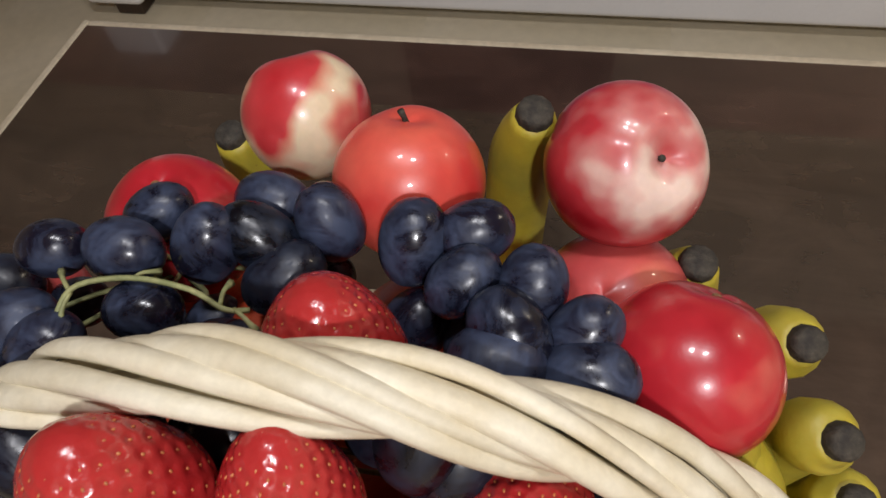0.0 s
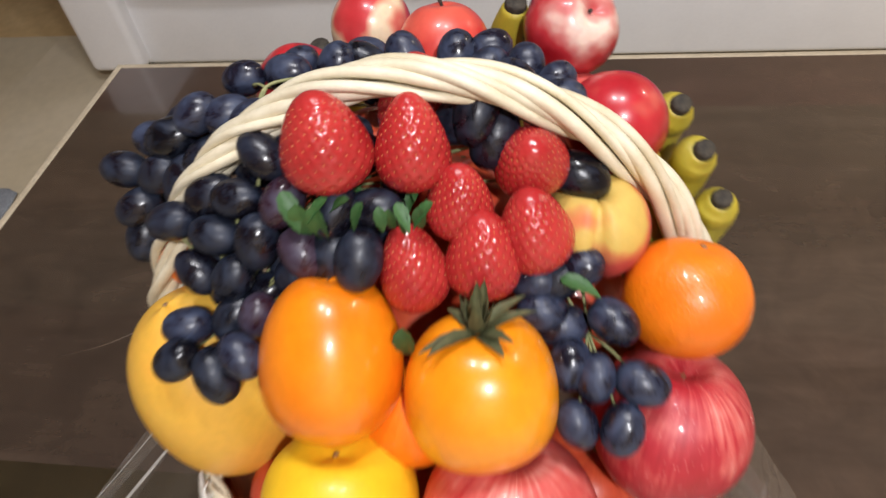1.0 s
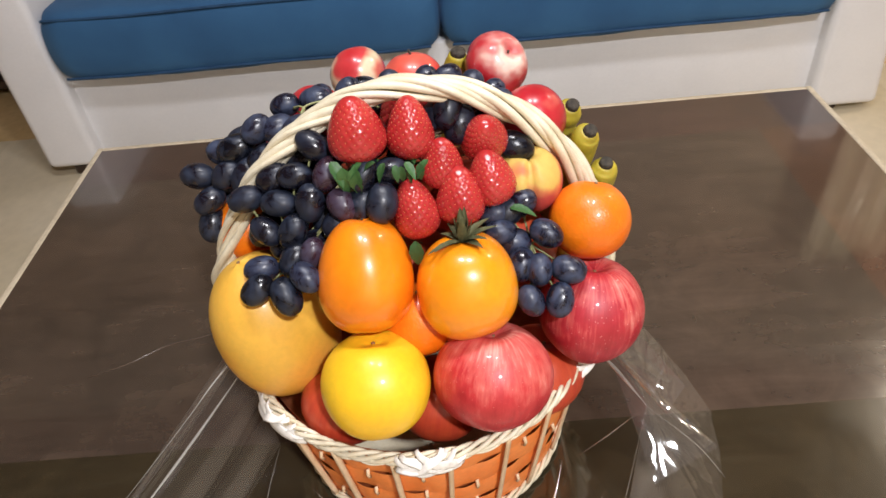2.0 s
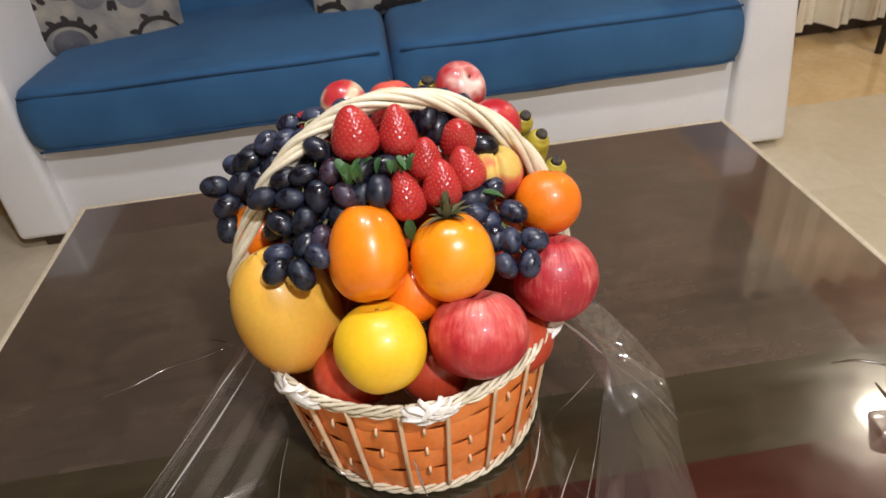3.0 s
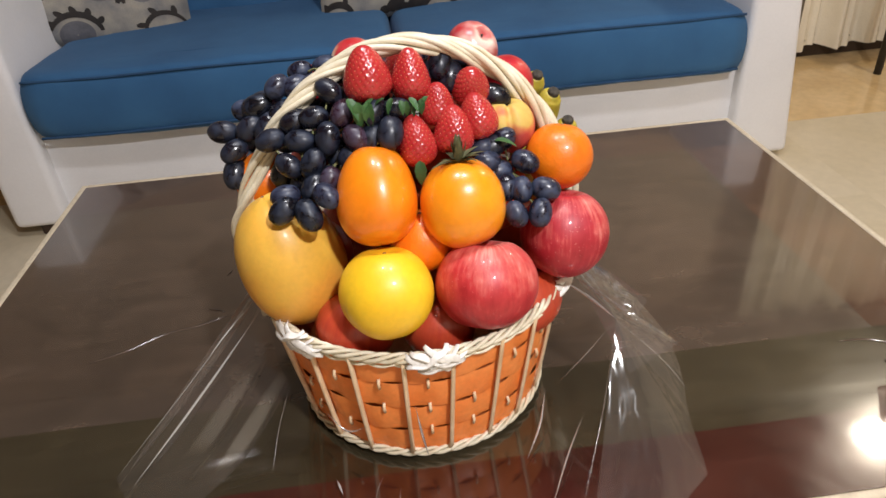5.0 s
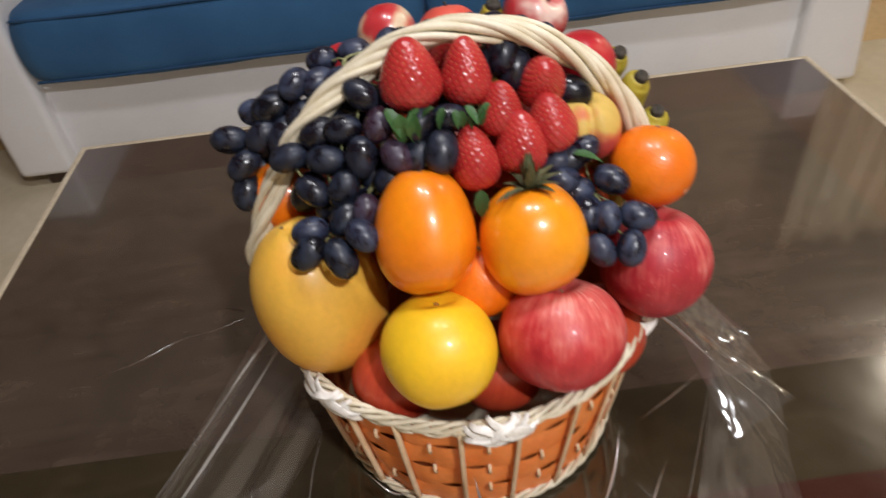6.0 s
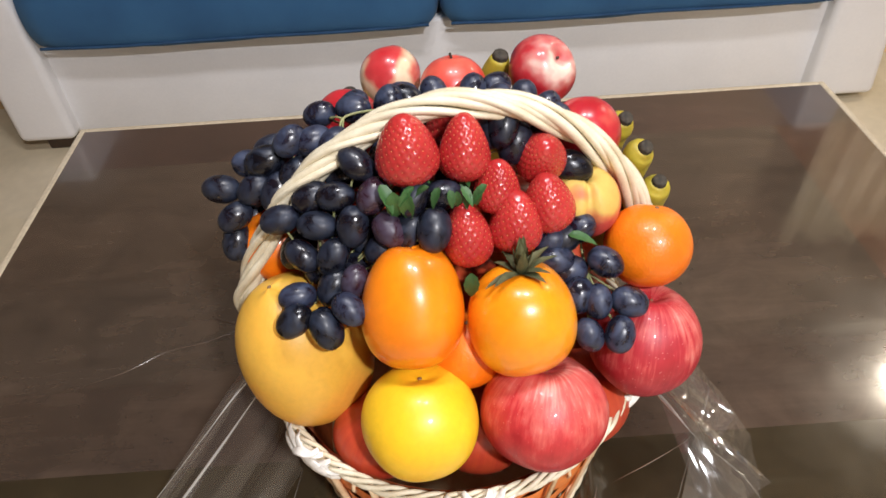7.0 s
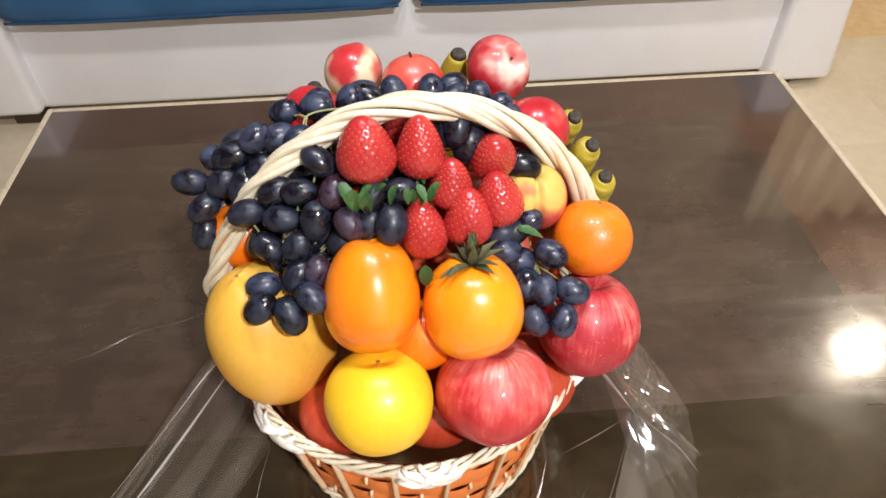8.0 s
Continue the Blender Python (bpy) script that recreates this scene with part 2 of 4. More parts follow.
pillow_print = surface("pillow_print", (0.01, 0.008, 0.007), (0.025, 0.02, 0.017), 30, 0.7, 0.4, 400, 0.001)
pillow_grey = surface("pillow_grey", (0.1, 0.1, 0.11), (0.15, 0.15, 0.165), 20, 0.4, 0.3, 300, 0.001)
dark_wood = surface("dark_wood", (0.02, 0.012, 0.008), (0.05, 0.028, 0.018), 8, 0.4, 0.3, 80, 0.001)
mid_wood = surface("mid_wood", (0.2, 0.11, 0.05), (0.3, 0.17, 0.08), 8, 0.4, 0.3, 80, 0.001)
floor_tile = surface("floor_tile", (0.56, 0.48, 0.33), (0.64, 0.56, 0.42), 2.2, 0.3, 0.06, 30, 0.002, fine=0.06, vary=0.015)
floor_gloss = surface("floor_gloss", (0.58, 0.4, 0.19), (0.68, 0.5, 0.27), 3, 0.12, 0.04, 30, 0.002, fine=0.1, vary=0.05)
grout = surface("grout", (0.4, 0.33, 0.22), (0.46, 0.39, 0.27), 10, 0.8, 0.3)
wall_paint = surface("wall_paint", (0.52, 0.43, 0.33), (0.58, 0.49, 0.38), 1.5, 0.7, 0.15, 90, 0.002, fine=0.04)
ceiling_paint = surface("ceiling_paint", (0.64, 0.63, 0.59), (0.7, 0.69, 0.65), 1.5, 0.8, 0.1, 90, 0.002, fine=0.04)
# reddish brown in place of a pale but dim ceiling, to cut bounced light
ceiling_dimmed = surface("ceiling_dimmed", (0.23, 0.14, 0.115), (0.27, 0.165, 0.135), 2, 0.8, 0.1, 90, 0.002, fine=0.06)
curtain_satin = surface("curtain_satin", (0.76, 0.7, 0.56), (0.84, 0.79, 0.66), 5, 0.24, 0.2, 200, 0.001, fine=0.06)
maroon_board = surface("maroon_board", (0.05, 0.008, 0.008), (0.08, 0.014, 0.012), 4, 0.5, 0.2, 100, 0.001)
rug_pile = surface("rug_pile", (0.13, 0.15, 0.18), (0.3, 0.32, 0.35), 9, 0.95, 0.8, 220, 0.004)
black_iron = surface("black_iron", (0.012, 0.01, 0.009), (0.025, 0.02, 0.018), 30, 0.45, 0.2)


def glowing():
    m, nt, b = nodes_of("lamp_glow")
    b.inputs["Emission Color"].default_value = (0.97, 0.97, 1.0, 1)
    b.inputs["Emission Strength"].default_value = 8
    return m


def film_material(name, base, rough, haze_part):
    """Thin clear plastic: mostly see-through, with a mirror gloss that grows at a glancing angle."""
    m, nt, b = nodes_of(name)
    nt.nodes.remove(b)
    out = nt.nodes["Material Output"]
    clear = nt.nodes.new("ShaderNodeBsdfTransparent")
    clear.inputs[0].default_value = (0.975, 0.97, 0.96, 1)
    gloss = nt.nodes.new("ShaderNodeBsdfGlossy")
    gloss.inputs["Roughness"].default_value = rough
    haze = nt.nodes.new("ShaderNodeBsdfDiffuse")
    haze.inputs[0].default_value = (0.74, 0.72, 0.68, 1)
    fr = nt.nodes.new("ShaderNodeLayerWeight")
    fr.inputs["Blend"].default_value = 0.5
    edge = maths(nt, "ADD", maths(nt, "MULTIPLY", maths(nt, "POWER", fr.outputs["Facing"], 3.0), 0.55), base)
    a = nt.nodes.new("ShaderNodeMixShader")
    a.inputs[0].default_value = haze_part
    link(nt, clear.outputs[0], a.inputs[1])
    link(nt, haze.outputs[0], a.inputs[2])
    c = nt.nodes.new("ShaderNodeMixShader")
    link(nt, edge, c.inputs[0])
    link(nt, a.outputs[0], c.inputs[1])
    link(nt, gloss.outputs[0], c.inputs[2])
    link(nt, c.outputs[0], out.inputs["Surface"])
    return m


clear_film = film_material("clear_film", 0.09, 0.09, 0.022)
fan_film = film_material("fan_film", 0.1, 0.07, 0.03)
# half white haze: the glints along the creases are put into the colour
film_crease_glint = film_material("film_crease_glint", 0.4, 0.22, 0.5)
lamp_glow = glowing()


# ---- helpers for building ----
def grid_mesh(name, P, closed=False, caps=False, wrap=False):
    """A sheet of quads through the points P (rows, columns, 3); closed joins the columns into a ring, wrap the rows, caps fills the ends."""
    r, c = P.shape[:2]
    verts = [tuple(p) for p in P.reshape(-1, 3)]
    faces = []
    for i in range(r if wrap else r - 1):
        k = (i + 1) % r
        for j in range(c if closed else c - 1):
            n = (j + 1) % c
            faces.append((i * c + j, i * c + n, k * c + n, k * c + j))
    if caps:
        faces.append(tuple(range(c - 1, -1, -1)))
        faces.append(tuple((r - 1) * c + j for j in range(c)))
    me = bpy.data.meshes.new(name)
    me.from_pydata(verts, [], faces)
    me.polygons.foreach_set("use_smooth", [True] * len(me.polygons))
    me.update()
    return me


def as_mesh(name, bm, smooth=False):
    me = bpy.data.meshes.new(name)
    bm.to_mesh(me)
    bm.free()
    if smooth:
        me.polygons.foreach_set("use_smooth", [True] * len(me.polygons))
    return me


def part(name, me, material, parent=None, label="", m=None):
    if not me.materials:
        me.materials.append(material)
    ob = new(name, me)
    if parent:
        ob.parent = parent
    if m is not None:
        ob.matrix_basis = m
    return tagged(ob, label)


def thing(name, label, category, group="", m=None, kind=""):
    ob = new(name)
    ob.empty_display_size = 0.05
    if m is not None:
        ob.matrix_basis = m
    return tagged(ob, label, category, group, kind)


def box(name, size, bevel=0.004, seg=2, smooth=False):
    bm = bmesh.new()
    bmesh.ops.create_cube(bm, size=1, matrix=Matrix.Diagonal((*size, 1)))
    if bevel:
        bmesh.ops.bevel(bm, geom=bm.edges[:], offset=bevel, segments=seg, profile=0.5, affect="EDGES")
    return as_mesh(name, bm, smooth)


def joined(name, meshes):
    bm = bmesh.new()
    for me, m in meshes:
        t = me.copy()
        t.transform(m)
        bm.from_mesh(t)
        bpy.data.meshes.remove(t)
    return as_mesh(name, bm, True)


def tube(name, pts, radii, seg=8, flat=1.0, caps=True):
    """A tube through the points, round or flattened, with a radius at each."""
    pts = [Vector(p) for p in pts]
    rows = []
    side = None
    for i, p in enumerate(pts):
        d = (pts[min(i + 1, len(pts) - 1)] - pts[max(i - 1, 0)]).normalized()
        if side is None:
            side = d.orthogonal().normalized()
        side = (side - d * side.dot(d)).normalized()
        up = d.cross(side)
        rr = radii[i] if hasattr(radii, "__len__") else radii
        rows.append([p + rr * (math.cos(a) * side + flat * math.sin(a) * up) for a in np.linspace(0, 2 * math.pi, seg, endpoint=False)])
    return grid_mesh(name, np.array(rows), closed=True, caps=caps)


def smooth_line(pts, n):
    """n points on a soft curve through the given ones."""
    pts = [np.array(p, float) for p in pts]
    q = [2 * pts[0] - pts[1], *pts, 2 * pts[-1] - pts[-2]]
    res = []
    for t in np.linspace(0, len(pts) - 1 - 1e-6, n):
        i = int(t)
        u = t - i
        a, b, c, d = q[i:i + 4]
        res.append(0.5 * (2 * b + (c - a) * u + (2 * a - 5 * b + 4 * c - d) * u * u + (3 * b - a - 3 * c + d) * u ** 3))
    return res


def round_fruit(name, rx, ry, rz, top=0.0, bottom=0.0, lobes=0, lobe=0.0, square=2.0, cleft=0.0, seed=0, taper=0.0, seg=56, rows=36):
    """A fruit turned about z: dimples at the poles, lobes round it, a cleft down one side, some unevenness."""
    rng = np.random.RandomState(seed)
    ph = rng.rand(6) * 6.28
    a = np.linspace(0, 2 * math.pi, seg, endpoint=False)
    th = np.linspace(0.012, math.pi - 0.012, rows)
    A, T = np.meshgrid(a, th)
    s, c = np.sin(T), np.cos(T)
    rad = (np.abs(s) ** square + np.abs(c) ** square) ** (-1 / square)
    R = rad * (1 + lobe * np.cos(lobes * A) * s ** 1.5)
    R *= 1 + 0.012 * np.cos(2 * A + ph[0]) + 0.008 * np.sin(3 * A + ph[1] + 2 * c) + 0.008 * np.cos(2 * T + ph[2])
    R *= 1 - cleft * np.exp(-(((A + math.pi) % (2 * math.pi) - math.pi) / 0.16) ** 2) * s ** 0.5
    x, y, z = R * s * np.cos(A), R * s * np.sin(A), R * c
    w = 1 + taper * z
    z = z - top * np.exp(-(s / 0.3) ** 2) * (c > 0) + bottom * np.exp(-(s / 0.28) ** 2) * (c < 0)
    P = np.stack([rx * x * w, ry * y * w, rz * z], -1)
    return grid_mesh(name, P, closed=True, caps=True)


def turn(axis, spin=0.0):
    """The turn that brings z onto an axis, after a spin about z in degrees."""
    return Vector(axis).normalized().to_track_quat("Z", "Y").to_matrix().to_4x4() @ pose(0, 0, 0, 0, 0, spin)


def at(p, axis=(0, 0, 1), spin=0.0, scale=1.0):
    return Matrix.Translation(p) @ turn(axis, spin) @ Matrix.Scale(scale, 4)


def leaf_mesh(name, length, width, bend, fold=0.25, rows=9, teeth=0.0):
    """A pointed leaf along y from the origin, bent down and folded along its rib."""
    P = []
    for i, t in enumerate(np.linspace(0, 1, rows)):
        w = width * math.sin(math.pi * min(1, t ** 0.75 * 0.97 + 0.03)) ** 0.8
        w *= 1 + teeth * (i % 2)
        y, z = length * t, -bend * length * t * t
        P.append([(u * w / 2, y, z + fold * abs(u) * w / 2) for u in (-1, -0.5, 0, 0.5, 1)])
    return grid_mesh(name, np.array(P))


# ---- the room ----
X0, X1, Y0, Y1 = -3.3, 3.4, -2.6, 2.5


def slab(name, size, centre, material, label, parent=None, bevel=0.002):
    ob = part(name, box(name, size, bevel), material, parent, m=pose(*centre))
    return tagged(ob, label, kind="structure")


floor = slab("floor", (X1 - X0, Y1 - Y0 + 0.4, 0.1), ((X0 + X1) / 2, (Y0 + Y1) / 2, -0.056), grout, "beige grout bed of the tiled floor")
slab("wall_north", (X1 - X0 + 0.3, 0.15, 2.8), ((X0 + X1) / 2, Y1 + 0.08, 1.3), wall_paint, "cream painted wall behind the sofa")
slab("wall_south", (X1 - X0 + 0.3, 0.15, 2.8), ((X0 + X1) / 2, Y0 - 0.08, 1.3), wall_paint, "cream painted wall behind the viewer")
slab("wall_west", (0.15, Y1 - Y0, 2.8), (X0 - 0.08, (Y0 + Y1) / 2, 1.3), wall_paint, "cream painted side wall")
slab("wall_east", (0.15, Y1 - Y0, 2.8), (X1 + 0.08, (Y0 + Y1) / 2, 1.3), wall_paint, "cream painted side wall")
# ceiling out of view, coloured dark to dim its bounce and its reflection
slab("ceiling", (X1 - X0 + 0.3, Y1 - Y0 + 0.3, 0.12), ((X0 + X1) / 2, (Y0 + Y1) / 2, CEIL + 0.065), ceiling_dimmed, "unseen ceiling with round lamps, its dimness painted as reddish brown")
# border out of view, added to put a paler band into the table's reflection
slab("ceiling_soffit", (X1 - X0, Y1 - 1.8, 0.1), ((X0 + X1) / 2, (Y1 + 1.8) / 2, CEIL - 0.055), ceiling_paint, "unseen pale ceiling border, added for its reflection in the tabletop")
slab("baseboard", (1.9, 0.03, 0.1), (2.45, 2.39, 0.05), dark_wood, "dark wooden baseboard under the curtain")


def ceiling_lamp(x, y):
    lamp = thing("ceiling_lamp", "round recessed ceiling lamp with a white metal ring, the one behind the viewer added as fill", "lamp", "ceiling lamps", pose(x, y, CEIL))
    ring = [(0.125 + 0.012 * math.cos(b), -0.008 + 0.008 * math.sin(b)) for b in np.linspace(0, 2 * math.pi, 8, endpoint=False)]
    P = np.array([[(r * math.cos(a), r * math.sin(a), z) for r, z in ring] for a in np.linspace(0, 2 * math.pi, 40, endpoint=False)])
    part("ring", grid_mesh("ring", P, closed=True, wrap=True), sofa_hide, lamp)
    bm = bmesh.new()
    bmesh.ops.create_circle(bm, cap_ends=True, radius=0.116, segments=40)
    part("diffuser", as_mesh("diffuser", bm), lamp_glow, lamp, m=pose(0, 0, -0.006, 180))


# the added fill gets the same fixture as the others
for lx, ly, power, tone in LAMPS:
    ceiling_lamp(lx, ly)

# ---- the coffee table ----
TX0, TX1, TY0, TY1, TZ = -0.703, 0.853, -0.268, 0.803, 0.42
table = thing("coffee_table", "dark lacquered wooden coffee table with a pale edging", "table", m=pose((TX0 + TX1) / 2, (TY0 + TY1) / 2, 0))
tw, td = TX1 - TX0, TY1 - TY0
part("tabletop", box("tabletop", (tw - 0.026, td - 0.026, 0.025), 0.002), table_wood, table, m=pose(0, 0, TZ - 0.0235))
# veneer across the top: a maroon band along the near edge, an olive one inside it, the plain field, reddish bands along the far edge and one side
hx, hy = tw / 2 - 0.013, td / 2 - 0.013
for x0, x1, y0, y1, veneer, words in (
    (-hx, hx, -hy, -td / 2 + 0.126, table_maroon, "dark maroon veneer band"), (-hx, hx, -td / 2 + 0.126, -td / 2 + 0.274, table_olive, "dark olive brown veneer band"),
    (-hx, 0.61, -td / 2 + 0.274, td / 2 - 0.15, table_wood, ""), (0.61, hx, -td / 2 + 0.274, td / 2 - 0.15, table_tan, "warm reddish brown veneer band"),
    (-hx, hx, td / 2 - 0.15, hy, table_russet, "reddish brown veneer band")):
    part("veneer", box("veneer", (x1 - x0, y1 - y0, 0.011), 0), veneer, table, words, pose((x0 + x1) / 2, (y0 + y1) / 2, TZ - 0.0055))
for sx in (-1, 1):
    part("edging", box("edging", (0.013, td, 0.042), 0.003), table_edge, table, "pale edge strip", pose(sx * (tw / 2 - 0.0065), 0, TZ - 0.020))
    part("edging", box("edging", (tw - 0.026, 0.013, 0.042), 0.003), table_edge, table, "pale edge strip", pose(0, sx * (td / 2 - 0.0065), TZ - 0.020))
    part("apron", box("apron", (0.025, td - 0.16, 0.09), 0.003), table_wood, table, m=pose(sx * (tw / 2 - 0.06), 0, TZ - 0.085))
    part("apron", box("apron", (tw - 0.16, 0.025, 0.09), 0.003), table_wood, table, m=pose(0, sx * (td / 2 - 0.06), TZ - 0.085))
    for sy in (-1, 1):
        part("leg", box("leg", (0.07, 0.07, TZ - 0.04), 0.006), table_wood, table, m=pose(sx * (tw / 2 - 0.06), sy * (td / 2 - 0.06), (TZ - 0.04) / 2))

# creases of the clear cover that lies on the tabletop
CREASES = (
    (((-0.481, 0.142), (-0.428, 0.162), (-0.377, 0.193), (-0.326, 0.205), (-0.279, 0.226)), 0.0012),
    (((-0.32, 0.249), (-0.289, 0.236)), 0.002),
    (((-0.295, 0.362), (-0.302, 0.347)), 0.002),
    (((0.657, -0.063), (0.654, -0.098), (0.652, -0.142)), 0.003),
    (((0.622, -0.016), (0.665, -0.021), (0.718, -0.052)), 0.002),
    (((0.745, 0.006), (0.767, -0.022)), 0.002),
    (((0.625, -0.154), (0.587, -0.203), (0.564, -0.24)), 0.004),
    (((0.631, -0.17), (0.656, -0.153), (0.691, -0.142), (0.746, -0.139)), 0.004),
)
for line, rad in CREASES:
    pts = smooth_line([(x, y, TZ + 0.0004) for x, y in line], 18)
    me = tube("cover_crease", [(x - (TX0 + TX1) / 2, y - (TY0 + TY1) / 2, z) for x, y, z in pts], [rad * (0.25 + 0.75 * math.sin(math.pi * (i + 0.5) / 18)) for i in range(18)], 8, 0.5)
    part("cover_crease", me, table_wood if rad < 0.0035 else clear_film, table, "crease of a clear plastic cover")

# ---- the sofa ----
SY = 1.35
sofa = thing("sofa", "two-seat sofa with white leatherette frame and blue cloth cushions", "sofa", m=pose(0.07, SY, 0))


def cushion_mesh(name, w, d, h, puff=0.03, corner=0.06, n=26, seed=0):
    """A soft block: rounded corners, swollen top, slightly wavy edges."""
    rng = np.random.RandomState(seed)
    ph = rng.rand(4) * 6.28
    rows = []
    us = np.linspace(0, 2 * math.pi, 96, endpoint=False)
    for v in np.linspace(-1, 1, n):
        lift = math.sin(v * math.pi / 2)
        k = max(1e-3, math.cos(v * math.pi / 2)) ** 0.05
        row = []
        for u in us:
            cu, su = math.cos(u), math.sin(u)
            q = (abs(cu) ** 22 + abs(su) ** 22) ** (-1 / 22)
            x, y = cu * q * k, su * q * k
            zz = lift * h / 2 + (puff * (1 - x * x) * (1 - y * y) * lift)
            zz += 0.004 * math.sin(5 * x + ph[0]) * math.cos(4 * y + ph[1]) + 0.0018 * math.sin(17 * x + 5 * y + ph[2]) * math.sin(9 * y + ph[3])
            row.append((x * w / 2, y * d / 2, zz))
        rows.append(row)
    return grid_mesh(name, np.array(rows), closed=True, caps=True)


part("base", box("base", (2.3, 0.93, 0.3), 0.015, 3, True), sofa_hide, sofa, m=pose(0, 0.525, 0.185))
for sx in (-1, 1):
    x = 1.205 * sx
    arm = box("armrest", (0.17, 0.98, 0.92), 0.022, 4, True)
    if sx > 0:
        for v in arm.vertices:
            v.co.x += -0.1 * v.co.z * (v.co.x > 0)
    part("armrest", arm, sofa_hide, sofa, "white upholstered armrest", pose(x, 0.5, 0.48 if sx > 0 else 0.5))
    part("foot", box("foot", (0.08, 0.08, 0.045), 0.006), dark_wood, sofa, "dark wooden foot", pose(x - 0.02 * sx, 0.075, 0.0225))
    part("foot", box("foot", (0.08, 0.08, 0.045), 0.006), dark_wood, sofa, "dark wooden foot", pose(x - 0.02 * sx, 0.92, 0.0225))
    seat = part("seat_cushion", cushion_mesh("seat_cushion", 1.125, 0.92, 0.205, 0.012, seed=3 + sx), sofa_cloth, sofa, "blue cloth seat cushion", pose(sx * 0.5605, 0.44, 0.43))
    for zz in (0.086, -0.086):
        line = smooth_line([(-0.53, -0.444, zz + 0.001), (-0.3, -0.45, zz - 0.002), (0.0, -0.45, zz + 0.001), (0.3, -0.45, zz - 0.001), (0.53, -0.444, zz + 0.001)], 60)
        part("piping", tube("piping", line, 0.0045, 6), piping_cloth, seat)
    part("back_cushion", cushion_mesh("back_cushion", 1.08, 0.52, 0.2, 0.05, seed=9 + sx), sofa_cloth, sofa, "blue cloth back cushion", pose(sx * 0.55, 0.86, 0.70, 74))
part("backrest", box("backrest", (2.3, 0.16, 0.85), 0.03, 3, True), sofa_hide, sofa, m=pose(0, 1.05, 0.46))


def pillow(w, h, seed):
    """A scatter pillow standing in its own x-z plane with scrolls of dark embroidery on its front."""
    rng = np.random.RandomState(seed)
    ob = thing("scatter_pillow", "silver grey satin scatter pillow with dark scroll embroidery", "pillow", "pillows on the sofa")

    def front(u, v):
        k = max(0, (1 - u * u)) ** 0.5 * max(0, (1 - v * v)) ** 0.5
        pin = 1 - 0.06 * (1 - abs(u)) * abs(v)
        return np.array((u * w / 2 * (1 - 0.06 * (1 - v * v)), -0.075 * k ** 0.75, v * h / 2 * pin))

    g = np.linspace(-1, 1, 33)
    F = np.array([[front(u, v) for u in g] for v in g])
    B = F * np.array((1, -1, 1))
    cover = joined("cover", [(grid_mesh("f", F), Matrix()), (grid_mesh("b", B[:, ::-1]), Matrix())])
    part("cover", cover, pillow_satin, ob)

    def ribbon(fun, n, width, mat, label=""):
        ts = np.linspace(0, 1, n)
        pts = [np.array(fun(t)) for t in ts]
        P = []
        for i, p in enumerate(pts):
            d = pts[min(i + 1, n - 1)] - pts[max(i - 1, 0)]
            d = d / (np.linalg.norm(d) + 1e-9)
            nrm = np.array((-d[1], d[0]))
            wd = width * (0.35 + 0.65 * math.sin(math.pi * min(1, 0.08 + ts[i] * 0.9)))
            P.append([front(*np.clip(p + s * wd * nrm, -0.96, 0.96)) + np.array((0, -0.0018, 0)) for s in (-1, -0.4, 0.4, 1)])
        part("embroidery", grid_mesh("embroidery", np.array(P)), mat, ob, label)

    def patch(cx, cz, rx, rz, mat):
        P = [[front(*np.clip((cx + k * rx * math.cos(a), cz + k * rz * math.sin(a)), -0.97, 0.97)) + np.array((0, -0.001, 0)) for a in np.linspace(0, 2 * math.pi, 30, endpoint=False)] for k in (1.0, 0.7, 0.4, 0.05)]
        part("medallion", grid_mesh("medallion", np.array(P), closed=True), mat, ob)

    def arc(cx, cz, r, a0, a1, width, mat, thorns=0):
        ribbon(lambda t: (cx + r * math.cos(a0 + (a1 - a0) * t), cz + r * math.sin(a0 + (a1 - a0) * t)), 30, width, mat)
        for k in range(thorns):
            a = a0 + (a1 - a0) * (k + 0.7) / (thorns + 0.4)
            x, z = cx + r * math.cos(a), cz + r * math.sin(a)
            ribbon(lambda t: (x + 0.11 * t * math.cos(a + 0.5), z + 0.11 * t * math.sin(a + 0.5)), 8, 0.035, mat)

    def curl(cx, cz, r, spin, a0, width):
        ribbon(lambda t: (cx + r * (1 - 0.75 * t) * math.cos(a0 + spin * 6.3 * t), cz + r * (1 - 0.75 * t) * math.sin(a0 + spin * 6.3 * t)), 36, width, pillow_print)

    def blossom(cx, cz, size, n):
        for k in range(n):
            a = -math.pi / 2 + (k - (n - 1) / 2) * 0.42
            ln = size * (0.75 + 0.25 * math.cos(k * 2.1))
            ribbon(lambda t: (cx + ln * t * math.cos(a), cz + ln * t * math.sin(a)), 10, 0.052, pillow_print)
            ribbon(lambda t: (cx + ln * (0.35 + 0.5 * t) * math.cos(a + 0.2), cz + ln * (0.35 + 0.5 * t) * math.sin(a + 0.2)), 8, 0.03, pillow_satin)

    if seed == 1:
        blossom(-0.6, -0.16, 0.46, 13)
        blossom(-0.6, 0.36, 0.5, 13)
        patch(0.06, -0.18, 0.2, 0.26, pillow_grey)
        patch(0.5, -0.18, 0.2, 0.26, pillow_grey)
        arc(0.06, -0.18, 0.25, 1.3, 3.7, 0.03, pillow_print, 4)
        arc(0.5, -0.18, 0.25, 1.8, -0.5, 0.03, pillow_print, 4)
        arc(-0.2, -0.86, 0.26, 0.2, 2.9, 0.04, pillow_print, 5)
        patch(-0.2, -0.86, 0.18, 0.18, pillow_grey)
        arc(0.74, -0.8, 0.24, 0.6, 3.4, 0.03, pillow_print, 3)
